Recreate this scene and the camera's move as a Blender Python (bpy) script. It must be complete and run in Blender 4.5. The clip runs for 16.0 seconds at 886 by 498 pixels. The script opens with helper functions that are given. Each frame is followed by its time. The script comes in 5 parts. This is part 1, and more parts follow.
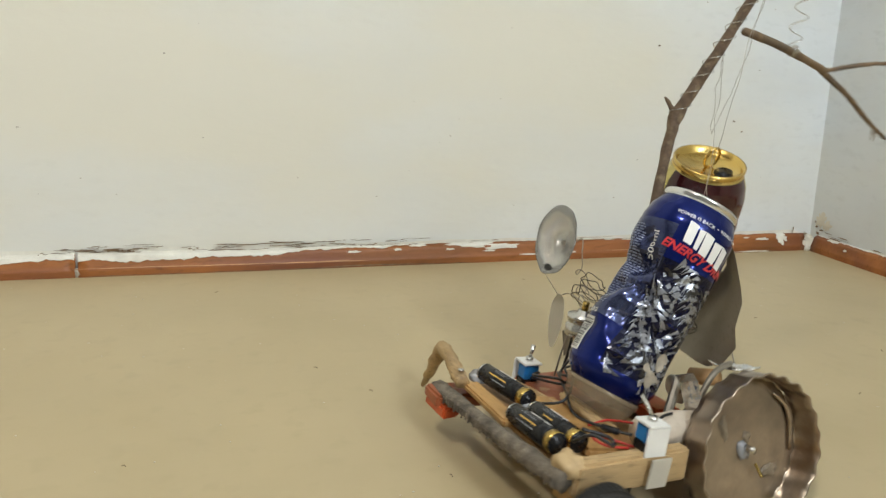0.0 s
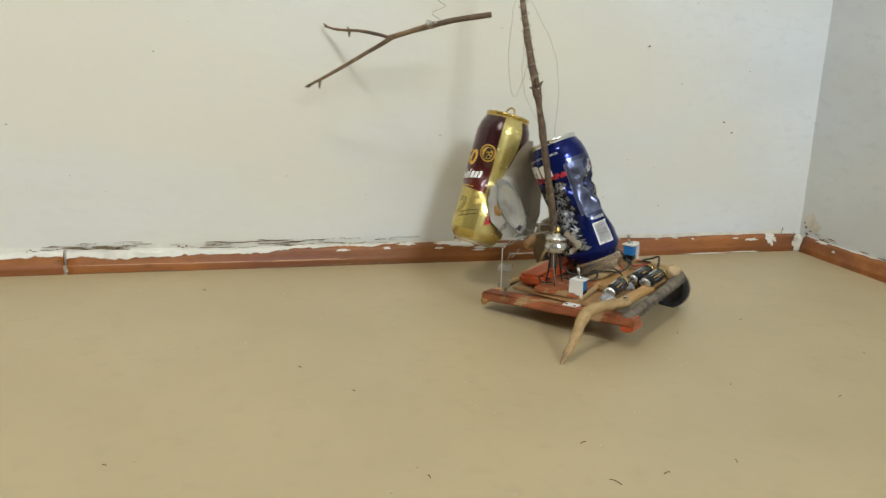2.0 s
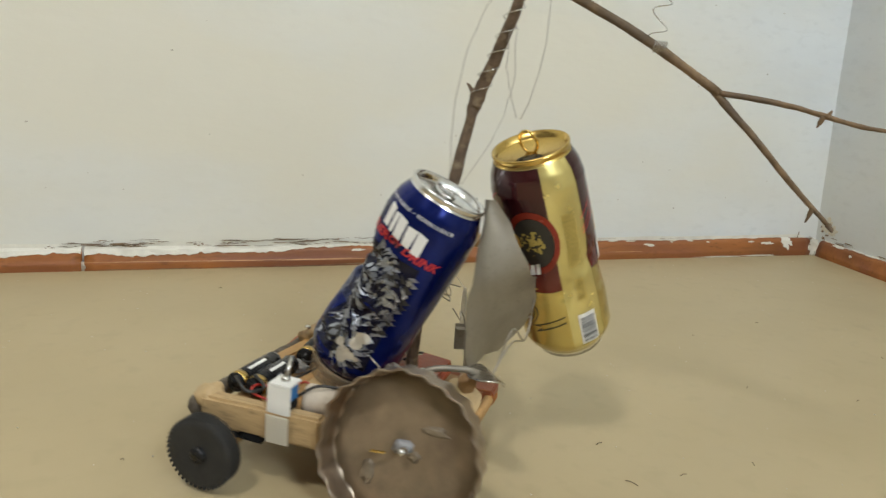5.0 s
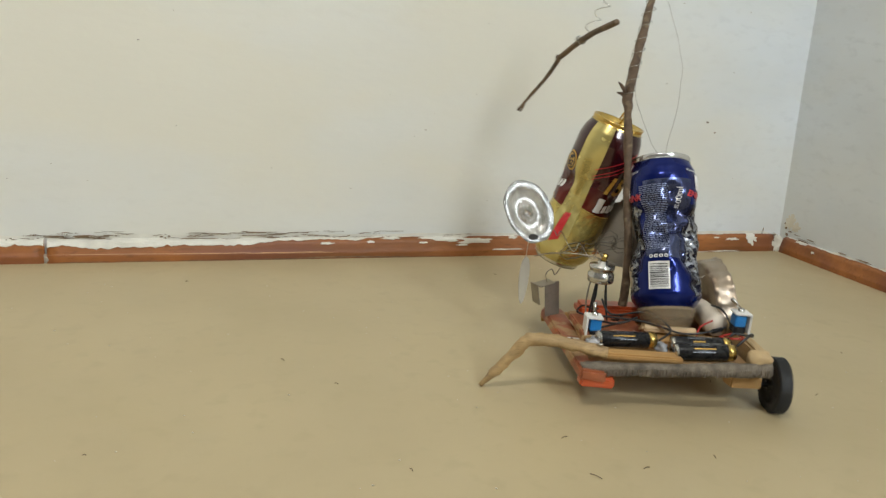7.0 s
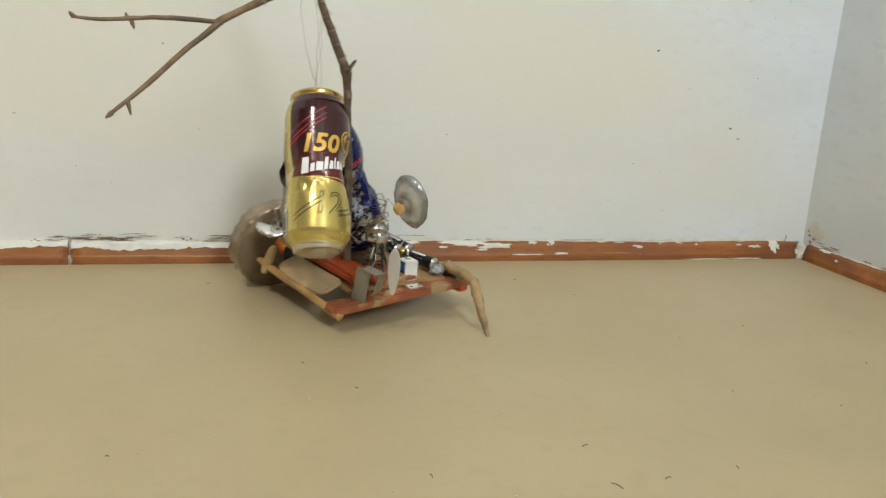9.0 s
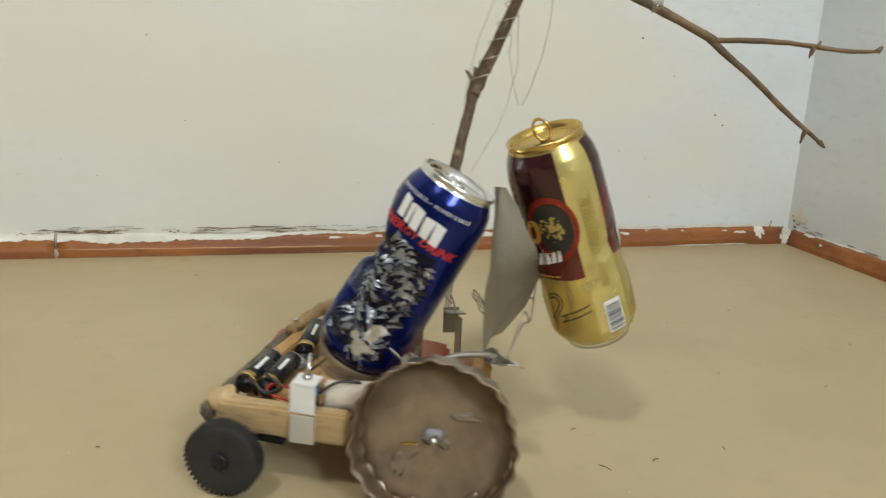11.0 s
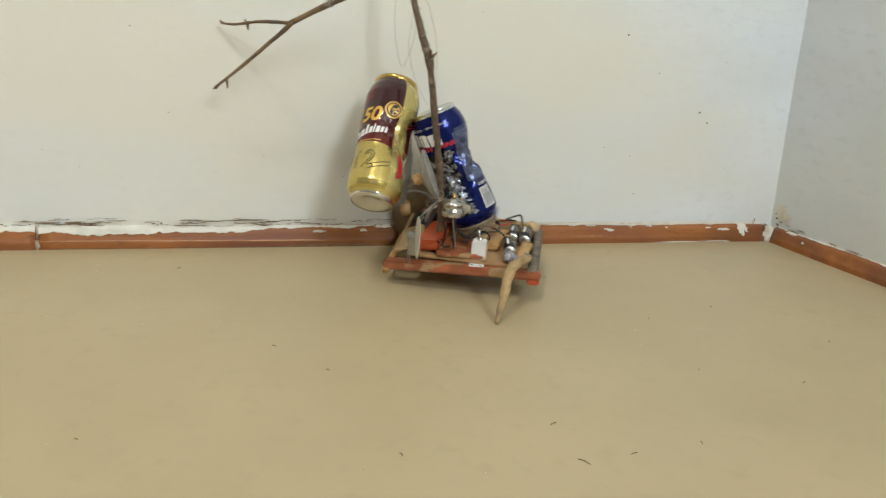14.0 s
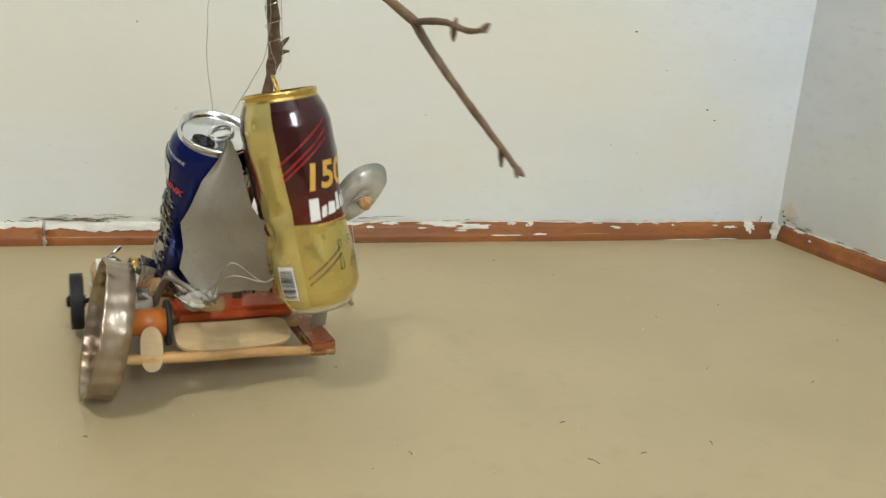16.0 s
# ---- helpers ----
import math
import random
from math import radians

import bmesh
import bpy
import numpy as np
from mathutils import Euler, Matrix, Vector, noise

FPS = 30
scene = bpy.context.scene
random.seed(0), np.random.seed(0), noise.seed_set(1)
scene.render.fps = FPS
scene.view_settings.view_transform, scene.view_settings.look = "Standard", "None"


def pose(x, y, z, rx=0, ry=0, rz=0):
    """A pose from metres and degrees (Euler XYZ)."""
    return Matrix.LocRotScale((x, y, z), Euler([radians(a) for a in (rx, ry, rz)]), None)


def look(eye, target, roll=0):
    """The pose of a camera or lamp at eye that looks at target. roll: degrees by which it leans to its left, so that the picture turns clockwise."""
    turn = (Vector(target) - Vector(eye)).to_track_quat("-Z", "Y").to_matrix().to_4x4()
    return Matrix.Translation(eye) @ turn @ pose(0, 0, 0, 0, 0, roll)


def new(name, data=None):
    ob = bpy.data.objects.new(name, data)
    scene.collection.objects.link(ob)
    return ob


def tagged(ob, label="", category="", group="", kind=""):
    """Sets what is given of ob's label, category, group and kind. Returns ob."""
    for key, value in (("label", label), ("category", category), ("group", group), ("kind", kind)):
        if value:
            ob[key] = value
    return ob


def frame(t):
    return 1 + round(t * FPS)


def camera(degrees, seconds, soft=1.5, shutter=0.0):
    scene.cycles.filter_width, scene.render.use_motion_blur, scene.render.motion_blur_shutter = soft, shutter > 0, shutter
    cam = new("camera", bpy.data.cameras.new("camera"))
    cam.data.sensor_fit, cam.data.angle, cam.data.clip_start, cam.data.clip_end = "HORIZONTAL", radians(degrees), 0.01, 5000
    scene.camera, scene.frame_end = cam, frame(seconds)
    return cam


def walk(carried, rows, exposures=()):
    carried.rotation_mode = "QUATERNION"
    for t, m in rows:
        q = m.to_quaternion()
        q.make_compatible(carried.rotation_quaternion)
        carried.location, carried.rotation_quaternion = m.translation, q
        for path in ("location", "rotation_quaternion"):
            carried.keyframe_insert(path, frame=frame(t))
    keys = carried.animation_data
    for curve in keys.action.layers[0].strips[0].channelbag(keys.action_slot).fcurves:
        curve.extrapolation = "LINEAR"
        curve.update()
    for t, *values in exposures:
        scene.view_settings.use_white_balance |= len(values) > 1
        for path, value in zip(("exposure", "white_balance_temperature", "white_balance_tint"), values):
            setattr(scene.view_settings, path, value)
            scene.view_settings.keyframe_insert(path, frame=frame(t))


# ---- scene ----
cam = camera(60.0, 16.0, soft=1.35, shutter=0.3)
PATH = [
    (0, (0.0044, 0.0062, 0.2898), (0.623, 1.8402, -0.2138), 3.04),
    (0.5, (0.0129, 0.0013, 0.2938), (0.6528, 1.8257, -0.2179), 3.10),
    (1, (0.0169, -0.0017, 0.2968), (0.6594, 1.8191, -0.2247), 3.34),
    (1.5, (0.0169, -0.0012, 0.2984), (0.6545, 1.8215, -0.2224), 3.69),
    (2, (0.0162, 0.0001, 0.2975), (0.6377, 1.8293, -0.2199), 3.47),
    (2.5, (0.0132, 0.0023, 0.2982), (0.614, 1.8401, -0.2134), 3.47),
    (3, (0.0119, 0.0034, 0.2971), (0.5842, 1.8519, -0.2086), 3.45),
    (3.5, (0.0087, 0.0047, 0.2963), (0.5628, 1.8581, -0.2117), 3.43),
    (4, (0.0082, 0.0033, 0.2946), (0.5513, 1.8593, -0.2157), 3.36),
    (4.5, (0.0091, 0.0034, 0.2958), (0.569, 1.854, -0.2159), 3.63),
    (5, (0.0113, 0.0004, 0.2951), (0.6057, 1.8397, -0.2186), 3.80),
    (7.5, (0.0138, -0.0008, 0.2986), (0.6803, 1.8095, -0.2289), 4.78),
    (8, (0.0104, 0.0017, 0.3017), (0.6633, 1.8172, -0.2252), 4.94),
    (8.5, (0.0107, 0.0017, 0.2999), (0.6324, 1.8299, -0.2208), 4.91),
    (11, (0.0108, -0.0025, 0.2961), (0.6602, 1.8103, -0.2443), 4.41),
    (11.5, (0.0144, -0.0054, 0.297), (0.6872, 1.7954, -0.255), 4.33),
    (12, (0.0143, -0.0045, 0.2962), (0.7037, 1.7885, -0.2604), 4.49),
    (12.5, (0.0128, -0.0038, 0.2978), (0.7008, 1.7894, -0.2601), 4.83),
    (13, (0.0133, -0.0029, 0.2986), (0.6968, 1.7931, -0.2555), 4.87),
    (13.5, (0.0156, -0.0054, 0.2951), (0.6934, 1.7951, -0.2516), 4.90),
    (14, (0.0151, -0.0049, 0.2955), (0.6938, 1.7946, -0.2533), 5.11),
    (14.5, (0.0116, -0.0014, 0.2984), (0.6964, 1.7941, -0.2559), 5.50),
    (15, (0.0088, -0.0003, 0.2976), (0.6887, 1.7983, -0.2528), 5.54),
    (15.5, (0.005, 0.0019, 0.2988), (0.6849, 1.7985, -0.2579), 5.54),
    (16, (0.0107, -0.0011, 0.2967), (0.6825, 1.7973, -0.2638), 5.26),
]
EXPOSURE = [(0, 0.02), (0.5, 0.07), (1, 0.0), (2, -0.04), (2.5, -0.10), (3.5, -0.12), (4.5, -0.14), (5, -0.11), (7.5, -0.08), (8.5, -0.05), (11, -0.10), (11.5, 0.10), (12, 0.07), (12.5, 0.09), (13.5, -0.01), (16, -0.02)]
walk(cam, [(t, look(eye, target, roll)) for t, eye, target, roll in PATH], EXPOSURE)

# the robot: seconds, place, small tilts and heading
ROBOT = [
    (0, 0.2229, 0.345, 0.0022, 5.33, 0.4, -263.7),
    (0.5, 0.3573, 0.3472, -0.0004, 0.31, -0.62, -238.12),
    (1, 0.503, 0.4311, -0.0006, 2.73, -0.29, -208.76),
    (1.5, 0.5795, 0.5740, -0.003, -0.48, -1.05, -179.41),
    (2, 0.5751, 0.7692, -0.0021, 2.26, 0.53, -146.35),
    (2.5, 0.4669, 0.9168, -0.003, -1.49, 0.41, -114.97),
    (3, 0.2755, 0.9740, -0.0014, 0.35, 1.07, -78.28),
    (3.5, 0.0887, 0.9226, 0.0004, -2.3, -0.28, -43.23),
    (4, -0.0201, 0.8128, 0.0008, -0.19, -0.24, -15.23),
    (4.5, -0.0611, 0.6506, 0.003, 0.34, -0.62, 18.55),
    (5, 0.0089, 0.4728, 0.0033, 1.6, 0.64, 53.41),
    (5.5, 0.1114, 0.4054, 0.0001, 0.48, -0.79, 77.05),
    (6, 0.2625, 0.3579, 0.0005, 2.17, -0.57, 105.35),
    (6.5, 0.3998, 0.386, 0.0007, 0.96, -0.6, 132.03),
    (7, 0.5191, 0.4909, -0.0016, 1.51, -0.47, 160.41),
    (7.5, 0.5800, 0.6650, -0.003, -0.17, 0.25, 191.23),
    (8, 0.5227, 0.8654, -0.003, -0.18, 0.95, 228.99),
    (8.5, 0.4101, 0.9561, -0.0011, -1.47, 0.22, 255.24),
    (9, 0.2199, 0.9539, -0.0001, 0.02, 0.38, 290.17),
    (9.5, 0.0585, 0.8983, 0.0003, -1.43, -0.43, 322.69),
    (10, -0.0339, 0.769, 0.0023, -0.25, -0.34, 353.93),
    (10.5, -0.0387, 0.5937, 0.0031, 0.74, -0.22, 389.7),
    (11, 0.0357, 0.4474, 0.0015, 0.88, -0.36, 420.88),
    (11.5, 0.1618, 0.3774, -0.0009, 0.21, -1.08, 447.83),
    (12, 0.3239, 0.3652, -0, 0.91, -1.29, 478.47),
    (12.5, 0.4434, 0.4198, 0.0032, 0.8, -0.29, 502.33),
    (13, 0.5509, 0.5568, -0.003, 1.66, -0.49, 532.09),
    (13.5, 0.5727, 0.7272, -0.0001, -0.5, 0.55, 561.95),
    (14, 0.4769, 0.9115, -0.0006, 0.81, -0.12, 599.48),
    (14.5, 0.3581, 0.9595, 0.0005, -0.35, -0.37, 622.91),
    (15, 0.1351, 0.9532, 0.0009, 1.14, 0.44, 663.74),
    (15.5, 0.0152, 0.88, -0.0004, -2.81, -1.27, 690.27),
    (16, -0.0678, 0.7084, 0.0056, 1.07, 0.3, 726.97),
]
# the hanging gold can in the robot's space: seconds, base, top, turn about its own axis
SWING = [
    (0, (0.1849, -0.1845, 0.081), (0.1327, -0.1526, 0.2299), -12),
    (0.5, (0.1939, -0.1887, 0.0893), (0.1411, -0.1477, 0.2358), -32),
    (1, (0.1855, -0.1812, 0.0799), (0.1386, -0.1598, 0.2325), -10),
    (1.5, (0.1841, -0.1769, 0.0760), (0.1213, -0.1708, 0.2264), -23),
    (2, (0.1326, -0.2041, 0.0703), (0.0817, -0.1928, 0.2247), -18),
    (2.5, (0.1764, -0.1547, 0.0963), (0.0757, -0.1546, 0.2244), -15),
    (3, (0.1856, -0.1609, 0.0933), (0.1025, -0.1302, 0.2301), -2),
    (3.5, (0.1890, -0.1790, 0.0960), (0.1240, -0.1260, 0.2330), 6),
    (4, (0.1817, -0.1299, 0.0804), (0.1398, -0.1546, 0.2339), 14),
    (4.5, (0.1921, -0.1565, 0.0845), (0.1361, -0.1545, 0.2354), -6),
    (5, (0.1882, -0.199, 0.0857), (0.1365, -0.1609, 0.2333), -28),
    (5.5, (0.1766, -0.2016, 0.0834), (0.1355, -0.1579, 0.2328), -29),
    (6, (0.1858, -0.1849, 0.0838), (0.1344, -0.1512, 0.2326), -18),
    (6.5, (0.1849, -0.194, 0.0871), (0.1378, -0.1492, 0.2344), -17),
    (7, (0.1782, -0.1844, 0.0787), (0.135, -0.1652, 0.2326), -16),
    (7.5, (0.1781, -0.1792, 0.0761), (0.1231, -0.1711, 0.2293), -20),
    (8, (0.1331, -0.1853, 0.0685), (0.0912, -0.1692, 0.2253), -6),
    (8.5, (0.1739, -0.1568, 0.0949), (0.0827, -0.1454, 0.2295), -14),
    (9, (0.1847, -0.1662, 0.0911), (0.1068, -0.1311, 0.2300), 4),
    (9.5, (0.1880, -0.1850, 0.0960), (0.1210, -0.1300, 0.2335), 0),
    (10, (0.1758, -0.1626, 0.079), (0.1368, -0.1522, 0.2349), -9),
    (10.5, (0.1912, -0.1702, 0.084), (0.1362, -0.1565, 0.2348), -13),
    (11, (0.1651, -0.2275, 0.085), (0.1366, -0.1695, 0.2324), -38),
    (11.5, (0.184, -0.184, 0.0835), (0.1349, -0.1502, 0.2331), -23),
    (12, (0.1674, -0.1983, 0.0867), (0.1303, -0.1540, 0.2341), -15),
    (12.5, (0.1761, -0.2088, 0.0905), (0.1362, -0.1482, 0.2343), -4),
    (13, (0.1743, -0.1749, 0.0761), (0.1284, -0.1761, 0.2304), -26),
    (13.5, (0.1788, -0.1850, 0.0790), (0.0986, -0.1813, 0.2209), -15),
    (14, (0.1778, -0.1675, 0.0967), (0.0773, -0.1710, 0.2250), -8),
    (14.5, (0.1765, -0.1435, 0.0862), (0.1108, -0.1406, 0.2353), 3),
    (15, (0.1881, -0.1827, 0.0943), (0.1072, -0.1315, 0.2262), 6),
    (15.5, (0.1560, -0.1908, 0.0905), (0.1180, -0.1205, 0.2325), -15),
    (16, (0.1685, -0.1742, 0.0794), (0.136, -0.1516, 0.2355), -34),
]
# the hanging branch in the robot's space: seconds, place and turns
BOUGH = [
    (0, 0.165, -0.2911, 0.3158, -12.5, 0.9, -7.3),
    (0.5, 0.2082, -0.2586, 0.3091, -6.2, -3.6, 9.4),
    (1, 0.1862, -0.2691, 0.2896, 5.4, 2.7, 3.7),
    (1.5, 0.1879, -0.2601, 0.2913, 5.3, 2.8, -3.8),
    (2, 0.207, -0.2775, 0.3154, -6.7, 0.4, 5.6),
    (2.5, 0.1962, -0.2787, 0.3205, -9.9, -1.8, -2.5),
    (3, 0.1844, -0.2637, 0.2893, 8.3, -1.3, 0.5),
    (3.5, 0.1751, -0.2695, 0.2862, 5.9, -2.6, -4.4),
    (4, 0.1825, -0.2666, 0.3086, -6.9, 0.4, -4),
    (4.5, 0.2078, -0.2594, 0.3175, -3.9, -6.8, 3.9),
    (5, 0.1816, -0.2752, 0.2819, 7, 4.4, -2.9),
    (5.5, 0.1759, -0.2755, 0.292, 4.1, 4.6, -7.3),
    (6, 0.1862, -0.2717, 0.3031, -2.4, -1.9, 0.5),
    (6.5, 0.1918, -0.2814, 0.3031, -4.1, -10.8, 0.9),
    (7, 0.1874, -0.2807, 0.2952, 0.7, -4.3, -0),
    (7.5, 0.1883, -0.2678, 0.3073, 0.7, 0.5, -3.2),
    (8, 0.1886, -0.2715, 0.3009, 0.3, 6.4, 2.1),
    (8.5, 0.1918, -0.2643, 0.3136, -5.5, -1.4, -0.2),
    (9, 0.1813, -0.2685, 0.2993, 2.7, -0.5, -1.7),
    (9.5, 0.19, -0.2706, 0.2962, 0.9, -2.2, -0.7),
    (10, 0.1946, -0.2651, 0.3029, -2.2, -1.6, 0.6),
    (10.5, 0.1994, -0.2645, 0.3061, -0.4, -3.2, 1.8),
    (11, 0.1941, -0.279, 0.307, -1.1, 0.4, 3.1),
    (11.5, 0.1638, -0.2732, 0.282, 7.5, 7.4, -14.2),
    (12, 0.2133, -0.2555, 0.2996, 4.4, -10.4, 14.4),
    (12.5, 0.1617, -0.3312, 0.3056, -12.4, -26.4, -19.3),
    (13, 0.2057, -0.2712, 0.2967, 1.8, -1.3, 10.5),
    (13.5, 0.2000, -0.2790, 0.3000, -8.0, 2.3, 14.0),
    (14, 0.1802, -0.2708, 0.2913, 3.9, 6, -14.8),
    (14.5, 0.1858, -0.2382, 0.3087, 4.7, 0.3, 1.3),
    (15, 0.1781, -0.2938, 0.3112, -6.8, 0.9, -4.7),
    (15.5, 0.2189, -0.2586, 0.2909, 4.5, -5.1, 8),
    (16, 0.185, -0.2708, 0.2968, -0.4, 1.1, -0.7),
]

# ---------------------------------------------------------------- light
X0, X1, X2, Y0, Y1, ROOM = -2.6, 0.981, 1.101, -1.9, 0.996, 2.7
LAMP_AT = (-0.90, -0.50, ROOM)
world = bpy.data.worlds.new("daylight")
scene.world = world
world.use_nodes = True
sky = world.node_tree.nodes.new("ShaderNodeTexSky")
sky.sky_type, sky.sun_disc = "NISHITA", False
sky.sun_elevation, sky.sun_rotation = radians(35), radians(200)
world.node_tree.links.new(sky.outputs[0], world.node_tree.nodes["Background"].inputs[0])
world.node_tree.nodes["Background"].inputs[1].default_value = 0.1


def area(name, m, sx, sy, watts, colour):
    data = bpy.data.lights.new(name, "AREA")
    data.shape, data.size, data.size_y, data.energy, data.color = "RECTANGLE", sx, sy, watts, colour
    ob = new(name, data)
    ob.matrix_world = m
    return ob


# window in the south wall, high behind the camera
WIN = (0.30, 0.90, 1.35, 2.25)  # x0, x1, z0, z1
WX, WZ = (WIN[0] + WIN[1]) / 2, (WIN[2] + WIN[3]) / 2
area("window_light", look((WX, Y0 + 0.01, WZ), (WX, Y0 + 1, WZ)), WIN[1] - WIN[0] - 0.1, WIN[3] - WIN[2] - 0.1, 41, (0.85, 0.935, 1.0))
area("ceiling_light", look((LAMP_AT[0], LAMP_AT[1], ROOM - 0.13), (LAMP_AT[0] + 0.001, LAMP_AT[1], 0)), 0.30, 0.30, 33, (0.98, 0.945, 0.89))
scene.view_settings.exposure = 0.0


# ---------------------------------------------------------------- materials
def material(name, colour, rough=0.5, metal=0.0, spread=0.12, scale=30.0, bump=0.0, bump_scale=200.0, fine=0.0, second=None, second_at=0.6,
             second_scale=8.0, soft=0.06, coat=0.0, transmission=0.0, alpha=1.0, stretch=(1, 1, 1), spec=0.5):
    """Principled surface: colour varied at two scales, an optional second colour in patches, and fine relief."""
    m = bpy.data.materials.new(name)
    m.use_nodes = True
    t = m.node_tree
    p = t.nodes["Principled BSDF"]
    co = t.nodes.new("ShaderNodeTexCoord")
    mp = t.nodes.new("ShaderNodeMapping")
    mp.inputs["Scale"].default_value = stretch
    t.links.new(co.outputs["Object"], mp.inputs["Vector"])

    def noise_at(s, detail=4.0):
        n = t.nodes.new("ShaderNodeTexNoise")
        n.inputs["Scale"].default_value, n.inputs["Detail"].default_value = s, detail
        t.links.new(mp.outputs[0], n.inputs["Vector"])
        return n

    def mixed(a, b, fac):
        mx = t.nodes.new("ShaderNodeMix")
        mx.data_type = "RGBA"
        for k, v in ((6, a), (7, b)):
            if isinstance(v, tuple):
                mx.inputs[k].default_value = (*v, 1)
            else:
                t.links.new(v, mx.inputs[k])
        t.links.new(fac, mx.inputs[0])
        return mx.outputs[2]

    def ramp(out, lo, hi):
        r = t.nodes.new("ShaderNodeMapRange")
        r.inputs["From Min"].default_value, r.inputs["From Max"].default_value = lo, hi
        t.links.new(out, r.inputs["Value"])
        return r.outputs[0]

    dark = tuple(c * (1 - spread) for c in colour)
    light = tuple(min(1, c * (1 + spread)) for c in colour)
    out = mixed(dark, light, ramp(noise_at(scale).outputs[0], 0.3, 0.7))
    if fine:
        out = mixed(out, tuple(c * (1 - fine) for c in colour), ramp(noise_at(scale * 9, 2.0).outputs[0], 0.55, 0.75))
    if second:
        out = mixed(out, second, ramp(noise_at(second_scale, 7.0).outputs[0], second_at - soft, second_at + soft))
    t.links.new(out, p.inputs["Base Color"])
    p.inputs["Metallic"].default_value, p.inputs["Coat Weight"].default_value = metal, coat
    p.inputs["Transmission Weight"].default_value, p.inputs["Alpha"].default_value = transmission, alpha
    p.inputs["Specular IOR Level"].default_value = spec
    rr = t.nodes.new("ShaderNodeMapRange")
    rr.inputs["To Min"].default_value, rr.inputs["To Max"].default_value = max(0.02, rough - 0.08), min(1, rough + 0.08)
    t.links.new(noise_at(scale * 2.3).outputs[0], rr.inputs["Value"])
    t.links.new(rr.outputs[0], p.inputs["Roughness"])
    if bump:
        b = t.nodes.new("ShaderNodeBump")
        b.inputs["Strength"].default_value, b.inputs["Distance"].default_value = bump, 0.001
        t.links.new(noise_at(bump_scale, 5.0).outputs[0], b.inputs["Height"])
        t.links.new(b.outputs[0], p.inputs["Normal"])
    return m


